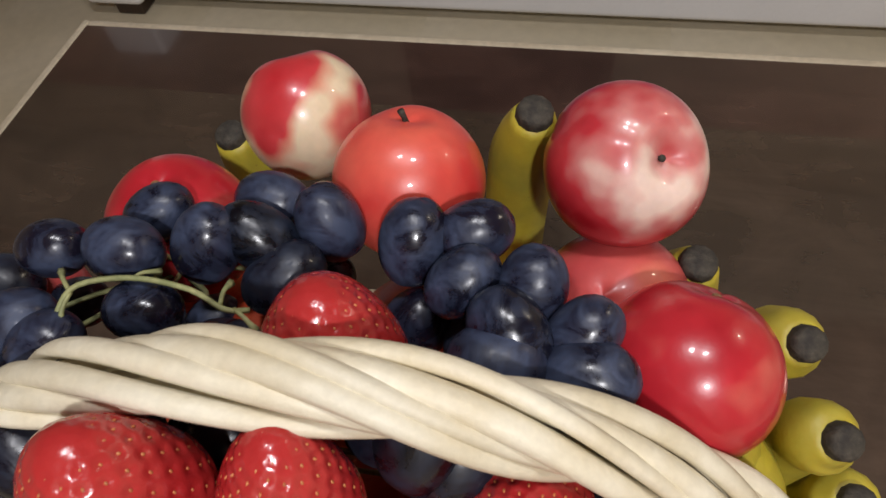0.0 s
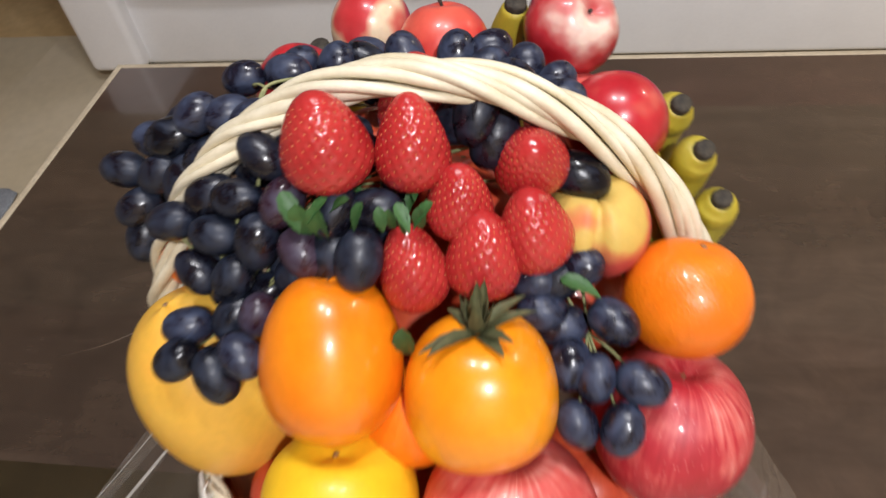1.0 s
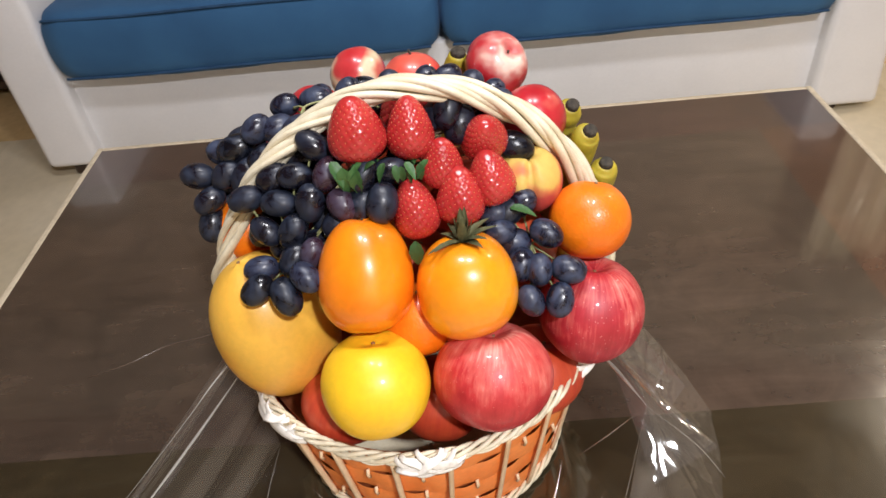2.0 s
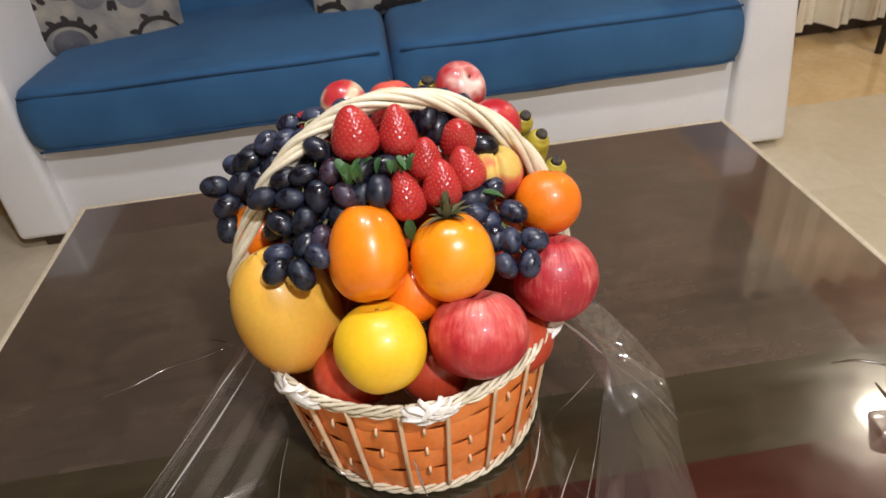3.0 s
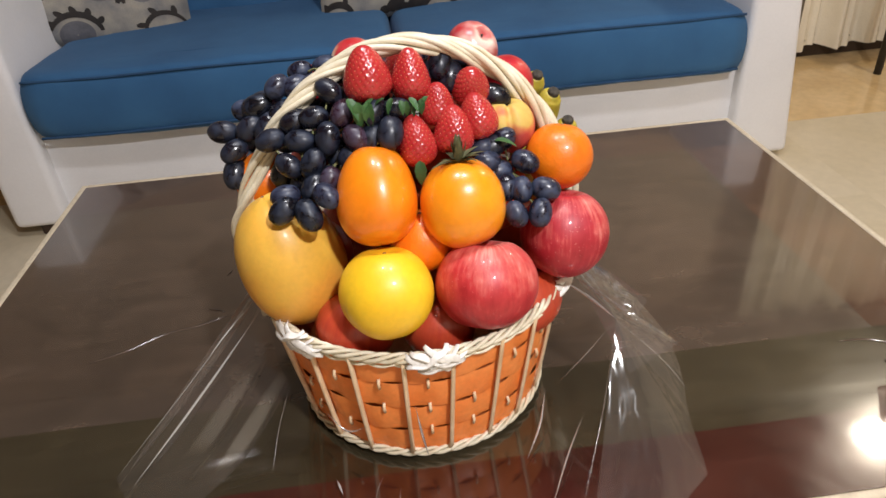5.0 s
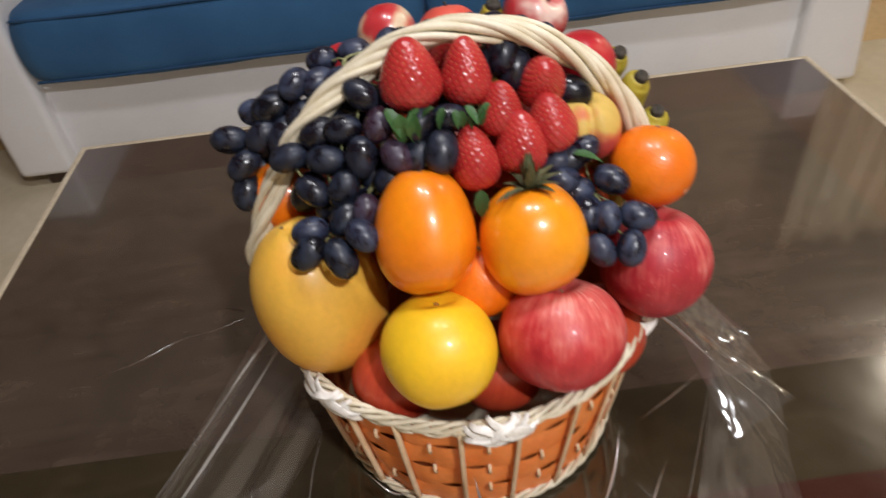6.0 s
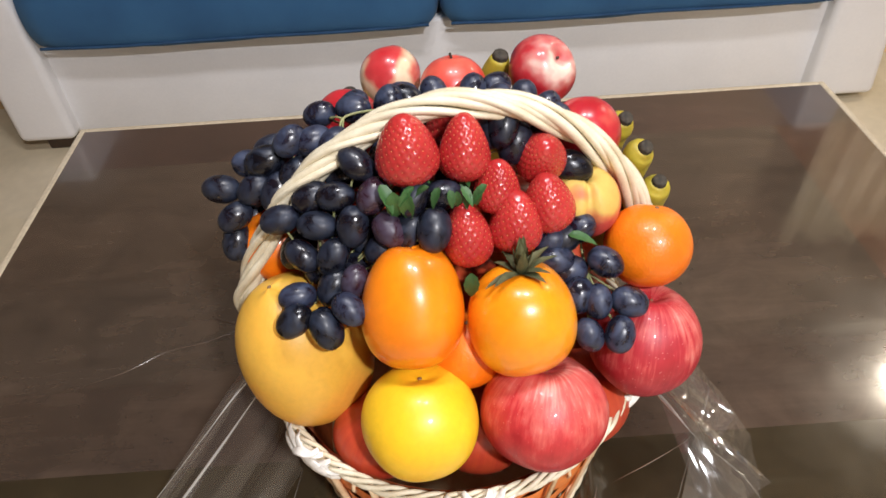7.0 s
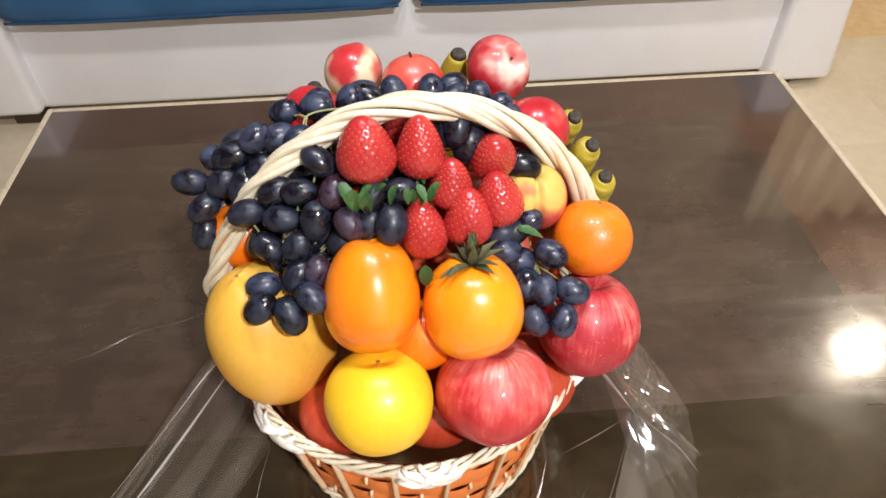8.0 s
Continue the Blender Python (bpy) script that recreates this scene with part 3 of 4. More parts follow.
        ribbon(lambda t: (0.28 + 0.07 * (t - 0.5), -0.34 - 0.12 * abs(2 * t - 1)), 12, 0.04, pillow_print)
        curl(0.1, 0.4, 0.2, 1, 0.0, 0.04)
        curl(0.46, 0.4, 0.2, -1, 3.1, 0.04)
        arc(-0.9, -0.7, 0.2, -1.0, 1.3, 0.06, pillow_print, 3)
    else:
        patch(-0.55, -0.25, 0.3, 0.42, pillow_grey)
        patch(0.4, -0.2, 0.28, 0.4, pillow_grey)
        arc(-0.6, -0.2, 0.3, 0.1, 3.1, 0.028, pillow_print, 4)
        curl(-0.74, -0.42, 0.18, 1, 1.6, 0.035)
        arc(0.42, 0.0, 0.34, 2.2, 4.0, 0.028, pillow_print, 3)
        curl(0.5, 0.02, 0.22, -1, 0.4, 0.035)
        curl(0.66, -0.4, 0.12, 1, 0.0, 0.035)
        curl(0.84, -0.4, 0.11, -1, 3.1, 0.035)
        arc(0.52, -0.96, 0.2, 0.2, 2.9, 0.05, pillow_print)
        arc(-0.8, -0.92, 0.2, 0.2, 2.9, 0.045, pillow_print, 2)
        for k in range(6):
            ribbon(lambda t: (-0.2 + 0.09 * k + 0.03 * t, -0.94 + (0.1 + 0.07 * (k % 3)) * t), 8, 0.07, pillow_print)
        blossom(-0.05, 0.55, 0.35, 9)
    return ob


pillow(0.63, 0.53, 1).matrix_basis = pose(-0.915, 1.87, 0.735, -16, 8, 14)
pillow(0.56, 0.5, 2).matrix_basis = pose(0.1, 1.87, 0.73, -16, -2, 3)
pillow(0.5, 0.5, 3).matrix_basis = pose(1.05, 1.89, 0.73, -16, 3, -16)

# ---- beyond the sofa ----
dark = thing("cabinet", "dark brown wooden cabinet with an open shelf", "cabinet", m=pose(-1.95, 2.2, 0))
for zc in (0.06, 0.34, 0.78):
    part("shelf", box("shelf", (0.9, 0.42, 0.03), 0.003), mid_wood if zc == 0.34 else dark_wood, dark, m=pose(0, 0, zc))
part("back_panel", box("back_panel", (0.9, 0.02, 0.75), 0.002), dark_wood, dark, m=pose(0, 0.2, 0.4))
for sx in (-1, 1):
    part("side_panel", box("side_panel", (0.03, 0.42, 0.8), 0.003), dark_wood, dark, m=pose(sx * 0.45, 0, 0.4))

cur = thing("curtain", "cream satin floor-length curtain hanging in soft folds", "curtain", m=pose(2.62, 2.33, 0))
P = []
for z in np.linspace(0.055, 2.4, 24):
    P.append([(u * 0.66, 0.035 * math.sin(u * 21 + 0.5 * math.sin(z * 2)) + 0.018 * math.sin(u * 47 + z) + 0.006 * math.sin(u * 101 + 2 * z), z + 0.008 * math.sin(u * 13)) for u in np.linspace(-1, 1, 260)])
part("cloth", grid_mesh("cloth", np.array(P)), curtain_satin, cur)
part("hem", grid_mesh("hem", np.array([[(x, y - 0.003, z) for x, y, z in P[0]], [(x, y - 0.004, z + 0.05) for x, y, z in P[0]]])), curtain_satin, cur)
part("rod", tube("rod", [(-0.75, -0.0, 2.42), (0.75, 0, 2.42)], 0.014, 12), black_iron, cur)

stand = thing("side_stand", "slender black iron stand on three splayed legs", "stand", m=pose(2.19, 2.05, 0))
for dx, dy in ((0.03, 0), (0.45, 0.02), (0.36, 0.28)):
    part("leg", tube("leg", [(dx, dy, 0), (dx * 0.9 + 0.02, dy * 0.9 + 0.01, 0.72)], 0.016, 10), black_iron, stand)
part("top", box("top", (0.5, 0.34, 0.025), 0.005), black_iron, stand, m=pose(0.21, 0.13, 0.73))

panel = thing("wall_panel", "dark maroon wooden picture board on the wall", "picture", m=pose(-0.25, 2.485, 1.95))
part("board", box("board", (0.95, 0.02, 0.5), 0.003), maroon_board, panel)
rug = part("rug", cushion_mesh("rug", 0.7, 1.1, 0.016, 0.001), rug_pile, m=pose(-1.55, 0.34, 0.009))
tagged(rug, "blue-grey mottled pile rug on the tiles", "rug")

# ---- the wicker basket ----
BX, BY = 0.025, 0.047
RIM = 0.611
basket = thing("fruit_basket", "round orange woven basket with cream rattan handle", "basket", m=pose(BX, BY, TZ))


def wall_at(a, h):
    """A point of the basket's wall at the angle a and at h of its height."""
    k = 0.855 + 0.145 * h ** 0.9
    return np.array((0.192 * k * math.cos(a), 0.199 * k * math.sin(a), 0.006 + h * (RIM - TZ - 0.006)))


STAKES = 21
BANDS = 4
NA = STAKES * 10
for b in range(BANDS):
    P = []
    for v in (-1, -0.8, 0, 0.8, 1):
        row = []
        for i in range(NA):
            a = 2 * math.pi * i / NA
            ph = math.pi * (STAKES * i / NA)
            mid = abs(math.sin(ph)) ** 10
            gap = 0.05 * mid * (0.55 + 0.45 * math.cos(2 * math.pi * i / NA * 5 + b * 2.1))
            h = (b + 0.5) / BANDS * 0.93 + 0.035 + v * (0.5 * 0.93 / BANDS) * (1.0 - gap)
            p = wall_at(a, h)
            out = 0.0016 * math.cos(2 * ph + math.pi * b) - 0.0012 * v * v + 0.0005 * math.sin(9 * a + b)
            p[:2] *= 1 + (out - 0.002) / 0.18
            row.append(p)
        P.append(row)
    part("woven_band", grid_mesh("woven_band", np.array(P), closed=True), chip_strip, basket, "orange dyed chip strip")
lining = np.array([[wall_at(a, h) * np.array((0.955, 0.955, 1)) for a in np.linspace(0, 2 * math.pi, 60, endpoint=False)] for h in (0.0, 0.5, 0.96)])
part("inner_weave", grid_mesh("inner_weave", lining, closed=True), surface("inner_weave", (0.42, 0.1, 0.02), (0.56, 0.14, 0.035), 40, 0.8), basket)
for s in range(STAKES):
    a = 2 * math.pi * s / STAKES + 0.07
    line = []
    for h in np.linspace(0.01, 0.99, 9):
        p = wall_at(a + 0.03 * (h - 0.5) + 0.012 * math.sin(s * 3.1), h)
        p[:2] *= 1 + 0.0022 / 0.18
        line.append(p)
    part("stake", tube("stake", line, 0.0037, 6, 0.6), cane, basket)
    for b in range(1, BANDS):
        am = a - math.pi / STAKES
        if (s * 7 + b * 3) % 4 == 0:
            continue
        hh = b / BANDS * 0.93 + 0.035
        pc = wall_at(am, hh)
        pc[:2] *= 1 - 0.0008 / 0.18
        bit = tube("weaver_bit", [pc + np.array((0, 0, -0.007)), pc + np.array((0.0022 * math.cos(am), 0.0022 * math.sin(am), 0)), pc + np.array((0, 0, 0.007))], 0.0022, 5, 0.8)
        part("weaver_bit", bit, cane, basket)


def braid(name, h, strands, turns, amp, rad):
    for k in range(strands):
        line = []
        for i in range(241):
            a = 2 * math.pi * i / 240
            ph = turns * a + 2 * math.pi * k / strands
            p = wall_at(a, h)
            p[:2] *= 1 + (amp * math.cos(ph) + 0.001) / 0.18
            p[2] += amp * 1.15 * math.sin(ph)
            line.append(p)
        part(name, tube(name, line, rad, 7, caps=False), rattan, basket)


braid("rim_strand", 0.985, 4, 17, 0.0038, 0.0024)
braid("rim_strand", 0.93, 2, 21, 0.0022, 0.0019)
braid("foot_strand", 0.03, 3, 17, 0.0032, 0.0025)
for a0, half in ((-1.52, 0.17), (-0.42, 0.17), (-2.38, 0.2), (1.6, 0.2)):
    for k in range(8):
        f = (k - 3.5) / 3.5
        line = []
        span = 0.5 + 0.4 * ((k * 5) % 7) / 6
        for t in np.linspace(-1, 1, 13):
            a = a0 + half * (span * t + 0.3 * math.sin(2.3 * k))
            p = wall_at(a, 0.975)
            p[:2] *= 1 + ((0.0045 + 0.0008 * k) * (1 - t * t) ** 0.5 + 0.003) / 0.18
            p[2] += 0.011 * t * (1 if k % 2 else -1) + 0.007 * f + 0.002 * math.sin(5 * t + k)
            line.append(p)
        part("knot_strand", tube("knot_strand", line, [0.0054 * (0.4 + 0.6 * math.sin(math.pi * (i + 0.5) / 13)) for i in range(13)], 8, 0.18), rattan_peel, basket, "shiny white rattan peel")
floor_b = np.array([[wall_at(a, 0.0) * np.array((k, k, 1)) for a in np.linspace(0, 2 * math.pi, 48, endpoint=False)] for k in (1.0, 0.6, 0.02)])
part("bottom", grid_mesh("bottom", floor_b, closed=True, caps=False), rattan, basket)


def handle_line(u):
    """The arch of the handle, u from 0 on one side of the rim to 1 on the other."""
    a = math.pi * (1 - u)
    c, s = math.cos(a), math.sin(a)
    half, n = (0.235, 1.85) if c < 0 else (0.217, 2.2)
    x = 0.035 - BX + half * math.copysign(abs(c) ** (2 / n), c)
    lo = -0.05
    z = 0.598 - TZ + lo + (0.288 - lo) * abs(s) ** (2 / n)
    x -= math.copysign(0.036, c) * max(0, min(1, (0.27 - z) / 0.12)) ** 1.3
    y = 0.048 + 0.07 * (x + BX - 0.035)
    return np.array((x, y - BY, z - 0.042 * (x + BX - 0.035) - 0.002))


HN = 150
mids = [handle_line(u) for u in np.linspace(0.0, 1.0, 400)]
arc = np.concatenate([[0], np.cumsum([np.linalg.norm(mids[i + 1] - mids[i]) for i in range(399)])])
spaced = [np.array([np.interp(s, arc, [m[k] for m in mids]) for k in range(3)]) for s in np.linspace(0, arc[-1], HN)]
handle = thing("handle", "", "", m=Matrix())
handle.parent = basket
for k in range(8):
    line, rad = [], []
    for i, p in enumerate(spaced):
        d = spaced[min(i + 1, HN - 1)] - spaced[max(i - 1, 0)]
        d = d / np.linalg.norm(d)
        side = np.array((0, 1.0, 0))
        up = np.cross(side, d)
        t = i / (HN - 1)
        ph = 2 * math.pi * (-3.6 * t + k / 8) + 0.25 * math.sin(9 * t + k)
        r = 0.0078 + 0.0022 * math.sin(6.28 * (3 * t + 0.37 * k))
        line.append(p + r * (1.15 * math.cos(ph) * side + math.sin(ph) * up))
        rad.append(0.0047 + 0.0011 * math.sin(11 * t + 2.4 * k))
    part("handle_strand", tube("handle_strand", line, rad, 10, 0.8), rattan, handle)

# ---- fruit in the basket ----
LEAFLET = leaf_mesh("leaflet", 0.017, 0.0075, 0.45, 0.3, teeth=0.12)


def persimmon(p, size, material, axis, spin, label, calyx):
    ob = thing("persimmon", label, "persimmon", "persimmons in the basket", at(p, axis, spin))
    part("body", round_fruit("body", size[0], size[1], size[2], 0.1, 0.02, 4, 0.016, 2.18, seed=4, taper=-0.12 if not calyx else -0.05), material, ob)
    if calyx:
        for k in range(17):
            me = leaf_mesh("sepal", 0.025 + 0.006 * (k * 7 % 4) / 2, 0.0085, -0.35 + 0.75 * (k % 2), 0.45, teeth=0.15)
            part("sepal", me, dry_calyx, ob, "dry green calyx leaf", pose(0, 0, size[2] * 0.88, 66 - 24 * (k % 2) - 9 * (k % 3), 0, 47 * k + 11))
    else:
        part("blossom_end", round_fruit("blossom_end", 0.0016, 0.0016, 0.0012, seg=8, rows=6), banana_tip, ob, "dark blossom scar", pose(0, 0, size[2] * 0.93))
    return ob


persimmon((-0.008, -0.052, 0.754), (0.0428, 0.0428, 0.054), persimmon_skin, (0.03, 0.62, 1), 20, "glossy orange persimmon standing on a yellow fruit", False)
persimmon((0.083, -0.060, 0.738), (0.0472, 0.0472, 0.048), persimmon_pale, (-0.02, 0.24, 1), 50, "glossy amber persimmon with a dry green calyx", True)


def fruit(name, p, r, material, label, axis=(0, 0, 1), spin=0, stem=None, **shape):
    me = round_fruit("body", *r, **shape)
    ob = thing(name, label, name.replace("_", " "), "fruit in the basket", at(p, axis, spin))
    part("body", me, material, ob)
    top = r[2] * (1 - shape.get("top", 0.0)) + 0.0004
    if stem:
        part("stem", tube("stem", [(0, 0, r[2] * stem), (0.001, 0, r[2] * stem + 0.003), (0.002, 0.001, r[2] * stem + 0.006)], [0.0014, 0.0012, 0.0016], 7), banana_tip, ob, "dark dry stem")
    else:
        part("stem_scar", round_fruit("stem_scar", 0.0022, 0.0019, 0.0011, seg=10, rows=6), mid_wood, ob, "brown stem scar", pose(0, 0, top))
    return ob


fruit("quince", (-0.009, -0.106, 0.664), (0.0515, 0.0515, 0.051), yellow_skin, "smooth bright yellow quince at the basket rim", (0.05, 0.35, 1), top=0.16, bottom=0.08, lobes=5, lobe=0.01, seed=2)
fruit("apple", (0.100, -0.098, 0.655), (0.0565, 0.0555, 0.0515), apple_skin, "pink-red streaked apple at the basket rim", (0.1, 0.45, 1), 30, top=0.24, bottom=0.14, lobes=5, lobe=0.012, seed=5)
fruit("apple", (0.203, -0.040, 0.672), (0.0535, 0.0525, 0.053), deep_apple, "deep red streaked apple under an orange", (0.1, 0.3, 1), 80, top=0.22, bottom=0.12, lobes=5, lobe=0.012, seed=6)
fruit("mango", (-0.116, -0.020, 0.668), (0.0625, 0.060, 0.081), mango_skin, "large yellow mango leaning in the basket", (-0.25, 0.1, 1), 0, seed=7, square=2.15, taper=-0.05)
fruit("orange", (0.206, 0.004, 0.750), (0.0392, 0.0392, 0.038), orange_peel, "round bright orange resting on a red apple", (0.2, 0.4, 1), top=0.05, seed=8)
fruit("orange", (-0.140, 0.06, 0.733), (0.037, 0.037, 0.036), orange_peel, "orange tucked behind the basket handle", seed=9)
fruit("orange", (0.036, -0.052, 0.69), (0.036, 0.036, 0.036), orange_peel, "orange deep between persimmons and apples", seed=10)
fruit("peach", (0.150, 0.034, 0.782), (0.034, 0.034, 0.033), peach_skin, "yellow and red peach with a cleft", (0.0, 0.1, 1), 90, top=0.3, cleft=0.2, seed=11)
fruit("nectarine", (0.135, 0.188, 0.831), (0.0352, 0.0352, 0.0335), nectarine_skin, "red and cream nectarine on top of the pile", (0.55, -0.5, 0.75), 120, stem=0.62, top=0.28, cleft=0.04, seed=12)
fruit("nectarine", (-0.021, 0.216, 0.819), (0.033, 0.033, 0.0325), nectarine_blotched, "red nectarine with large cream blotches", (-0.3, 0.5, 0.8), 200, top=0.15, seed=13)
fruit("tomato", (0.043, 0.172, 0.826), (0.0345, 0.0345, 0.033), tomato_skin, "smooth coral-red tomato with a dark stalk", (0, 0.35, 1), stem=0.86, top=0.12, lobes=5, lobe=0.008, seed=14)
fruit("nectarine", (0.164, 0.108, 0.806), (0.037, 0.0355, 0.0345), nectarine_red, "dark red glossy nectarine with a seam", (0.2, 0.6, 0.6), -100, top=0.12, cleft=0.05, seed=15)
fruit("nectarine", (0.137, 0.152, 0.776), (0.035, 0.035, 0.034), nectarine_pink, "dull pink nectarine beneath another one", (0.2, 0.5, -1), seed=16, top=0.1)
fruit("nectarine", (-0.064, 0.147, 0.808), (0.035, 0.035, 0.034), nectarine_red, "red nectarine half hidden behind grapes", seed=17, top=0.1)
fruit("nectarine", (-0.132, 0.112, 0.785), (0.023, 0.023, 0.023), nectarine_pink, "pink nectarine almost hidden by grapes", (0, 0.5, -1), seed=18, top=0.1)
for n, (x, y, z, r) in enumerate(((-0.05, -0.075, 0.6, 0.046), (0.045, -0.07, 0.588, 0.046), (0.15, -0.045, 0.592, 0.05), (-0.1, 0.06, 0.62, 0.05), (0.03, 0.045, 0.66, 0.055), (0.135, 0.065, 0.68, 0.052), (0.045, 0.145, 0.7, 0.055), (-0.07, 0.13, 0.715, 0.05), (-0.035, 0.045, 0.74, 0.045), (0.08, 0.06, 0.76, 0.045), (0.0, 0.1, 0.785, 0.035), (0.18, 0.13, 0.6, 0.045), (-0.05, 0.16, 0.6, 0.05))):
    fruit("apple", (x, y, z), (r, r, r * 0.94), hidden_apple, "shaded red apple deep in the basket", (0.2, 0.1, 1), 47 * n, top=0.2, bottom=0.1, lobes=5, lobe=0.012, seed=30 + n, seg=32, rows=20)


def banana(pts, r, label):
    ob = thing("banana", label, "banana", "bananas at the back of the basket", pose(*pts[0]))
    base = np.array(pts[0])
    line = smooth_line([np.array(p) - base for p in pts], 34)
    rad = [r * (0.6 + 0.42 * math.sin(math.pi / 2 * min(1, (i / 33) / 0.38))) * (1 if i < 27 else 1 - 0.07 * (i - 27)) for i in range(34)]
    rad[0] = r * 0.56
    body = tube("body", line, rad, 15)
    part("body", body, banana_skin, ob)
    d = (line[0] - line[3])
    d = d / np.linalg.norm(d)
    tip = smooth_line([line[0] - d * 0.005, line[0] + d * 0.001, line[0] + d * 0.0045, line[0] + d * 0.0065], 10)
    part("tip", tube("tip", tip, [r * 0.53, r * 0.53, r * 0.53, r * 0.52, r * 0.51, r * 0.5, r * 0.48, r * 0.44, r * 0.36, r * 0.2], 12), banana_tip, ob, "dry black tip")
    return ob


BANANAS = (
    ((-0.066, 0.212, 0.803), (-0.062, 0.218, 0.765), (-0.05, 0.21, 0.7), (-0.03, 0.18, 0.62)),
    ((0.094, 0.207, 0.838), (0.088, 0.215, 0.80), (0.083, 0.215, 0.73), (0.08, 0.18, 0.63)),
    ((0.172, 0.168, 0.792), (0.168, 0.172, 0.765), (0.158, 0.172, 0.72), (0.13, 0.15, 0.63)),
    ((0.208, 0.126, 0.806), (0.205, 0.132, 0.795), (0.2, 0.14, 0.77), (0.18, 0.13, 0.68)),
    ((0.221, 0.094, 0.793), (0.218, 0.099, 0.783), (0.214, 0.106, 0.755), (0.18, 0.09, 0.68)),
    ((0.238, 0.084, 0.758), (0.237, 0.087, 0.748), (0.232, 0.09, 0.725), (0.19, 0.07, 0.65)),
    ((0.17, 0.1, 0.802), (0.178, 0.094, 0.785), (0.184, 0.082, 0.75), (0.178, 0.06, 0.68)),
    ((0.168, 0.1, 0.78), (0.184, 0.09, 0.772), (0.198, 0.08, 0.74), (0.19, 0.06, 0.66)),
)
for pts in BANANAS:
    banana(pts, 0.0145 if pts[0][0] > 0.2 else 0.0168, "ripe yellow banana with a black tip standing in the basket")


def strawberry(p, w, h, axis, spin, leafy, seed):
    """A berry along z with its point up: dimples with seeds, and a green calyx below."""
    ob = thing("strawberry", "ripe red strawberry with pale seeds" + (" and a green calyx" if leafy else ""), "strawberry", "strawberries", at(p, axis, spin))
    rng = np.random.RandomState(seed)
    seg, rows = 120, 84
    a = np.linspace(0, 2 * math.pi, seg, endpoint=False)
    th = np.linspace(0.02, math.pi - 0.02, rows)

    def shape(A, T):
        c, s = np.cos(T), np.sin(T)
        t = (1 - c) / 2
        k = 1.22 * t ** 0.46 * (1 - t ** 5.0) ** 0.5 * (1 + 0.035 * np.cos(2 * A + seed) + 0.02 * np.cos(3 * A + 2 * seed))
        return np.stack([k * np.cos(A) * w / 2 * 1.06, k * np.sin(A) * w / 2 * 1.02, c * h / 2], -1)

    A, T = np.meshgrid(a, th)
    P = shape(A, T)
    n = 230
    i = np.arange(n)
    st = np.arccos(1 - 2 * (i + 0.5) / n)
    sa = i * 2.39996
    S = shape(sa, st)
    S = S[(st < 2.75)]
    C = P - P.mean((0, 1))
    N = C / np.linalg.norm(C, axis=-1, keepdims=True)
    flat = P.reshape(-1, 3)
    d2 = ((flat[:, None] - S[None]) ** 2).sum(-1).min(1).reshape(rows, seg)
    P = P - N * (0.001 * np.exp(-d2 / (0.0017 ** 2)) * np.clip((th - 0.25) / 0.5, 0, 1)[:, None])[..., None]
    part("flesh", grid_mesh("flesh", P, closed=True, caps=True), strawberry_flesh, ob)
    grain = round_fruit("grain", 0.00045, 0.0004, 0.0007, seg=6, rows=5)
    seeds = []
    for q in S:
        nn = Vector(q).normalized()
        tang = (Vector((0, 0, 1)) - nn * nn.z)
        if tang.length < 1e-3:
            continue
        tang.normalize()
        m = Matrix((tang.cross(nn), nn, tang)).transposed().to_4x4()
        seeds.append((grain, Matrix.Translation(Vector(q) - nn * 0.0008) @ m))
    tagged(part("seed_coat", joined("seed_coat", seeds), strawberry_seed, ob, "tiny pale seeds"), kind="stuff")
    if leafy:
        for k in range(9):
            part("sepal", LEAFLET, leaf_green, ob, m=pose(0, 0, -h * 0.46, 25 - 55 * ((k * 7 % 5) / 4), 0, 40 * k + 10 * math.sin(k * seed)) @ Matrix.Scale(0.85 + 0.35 * ((k * 3 % 4) / 3), 4))
    return ob


STRAWBERRIES = (
    ((-0.004, 0.016, 0.865), 0.052, 0.06, (-0.05, 0.1, 1), 1),
    ((0.043, 0.026, 0.856), 0.044, 0.058, (0.0, 0.25, 1), 1),
    ((0.110, 0.036, 0.835), 0.046, 0.048, (0.05, -0.5, 0.8), 0),
    ((0.069, 0.012, 0.825), 0.041, 0.048, (0.05, 0.1, 1), 0),
    ((0.112, 0.007, 0.809), 0.048, 0.052, (-0.15, 0.1, 1), 0),
    ((0.041, -0.012, 0.795), 0.046, 0.058, (-0.08, 0.1, 1), 0),
    ((0.083, -0.006, 0.801), 0.049, 0.055, (0.02, 0.15, 1), 0),
    ((0.039, 0.078, 0.849), 0.056, 0.058, (0.0, 0.1, 1), 1),
)
for n, (p, w, h, axis, leafy) in enumerate(STRAWBERRIES):
    strawberry(p, w, h, axis, 50 * n, leafy, n + 1)

GRAPE = round_fruit("grape", 0.0132, 0.0132, 0.0182, 0.02, 0.02, square=2.1, seed=21, seg=24, rows=16)
GRAPE_SMALL = round_fruit("grape", 0.0124, 0.0124, 0.0162, 0.02, 0.02, square=2.1, seed=22, seg=24, rows=16)
GRAPE.materials.append(grape_skin)
GRAPE_SMALL.materials.append(grape_bloom)
GRAPE_PURPLE = GRAPE_SMALL.copy()
GRAPE_PURPLE.materials[0] = grape_purple


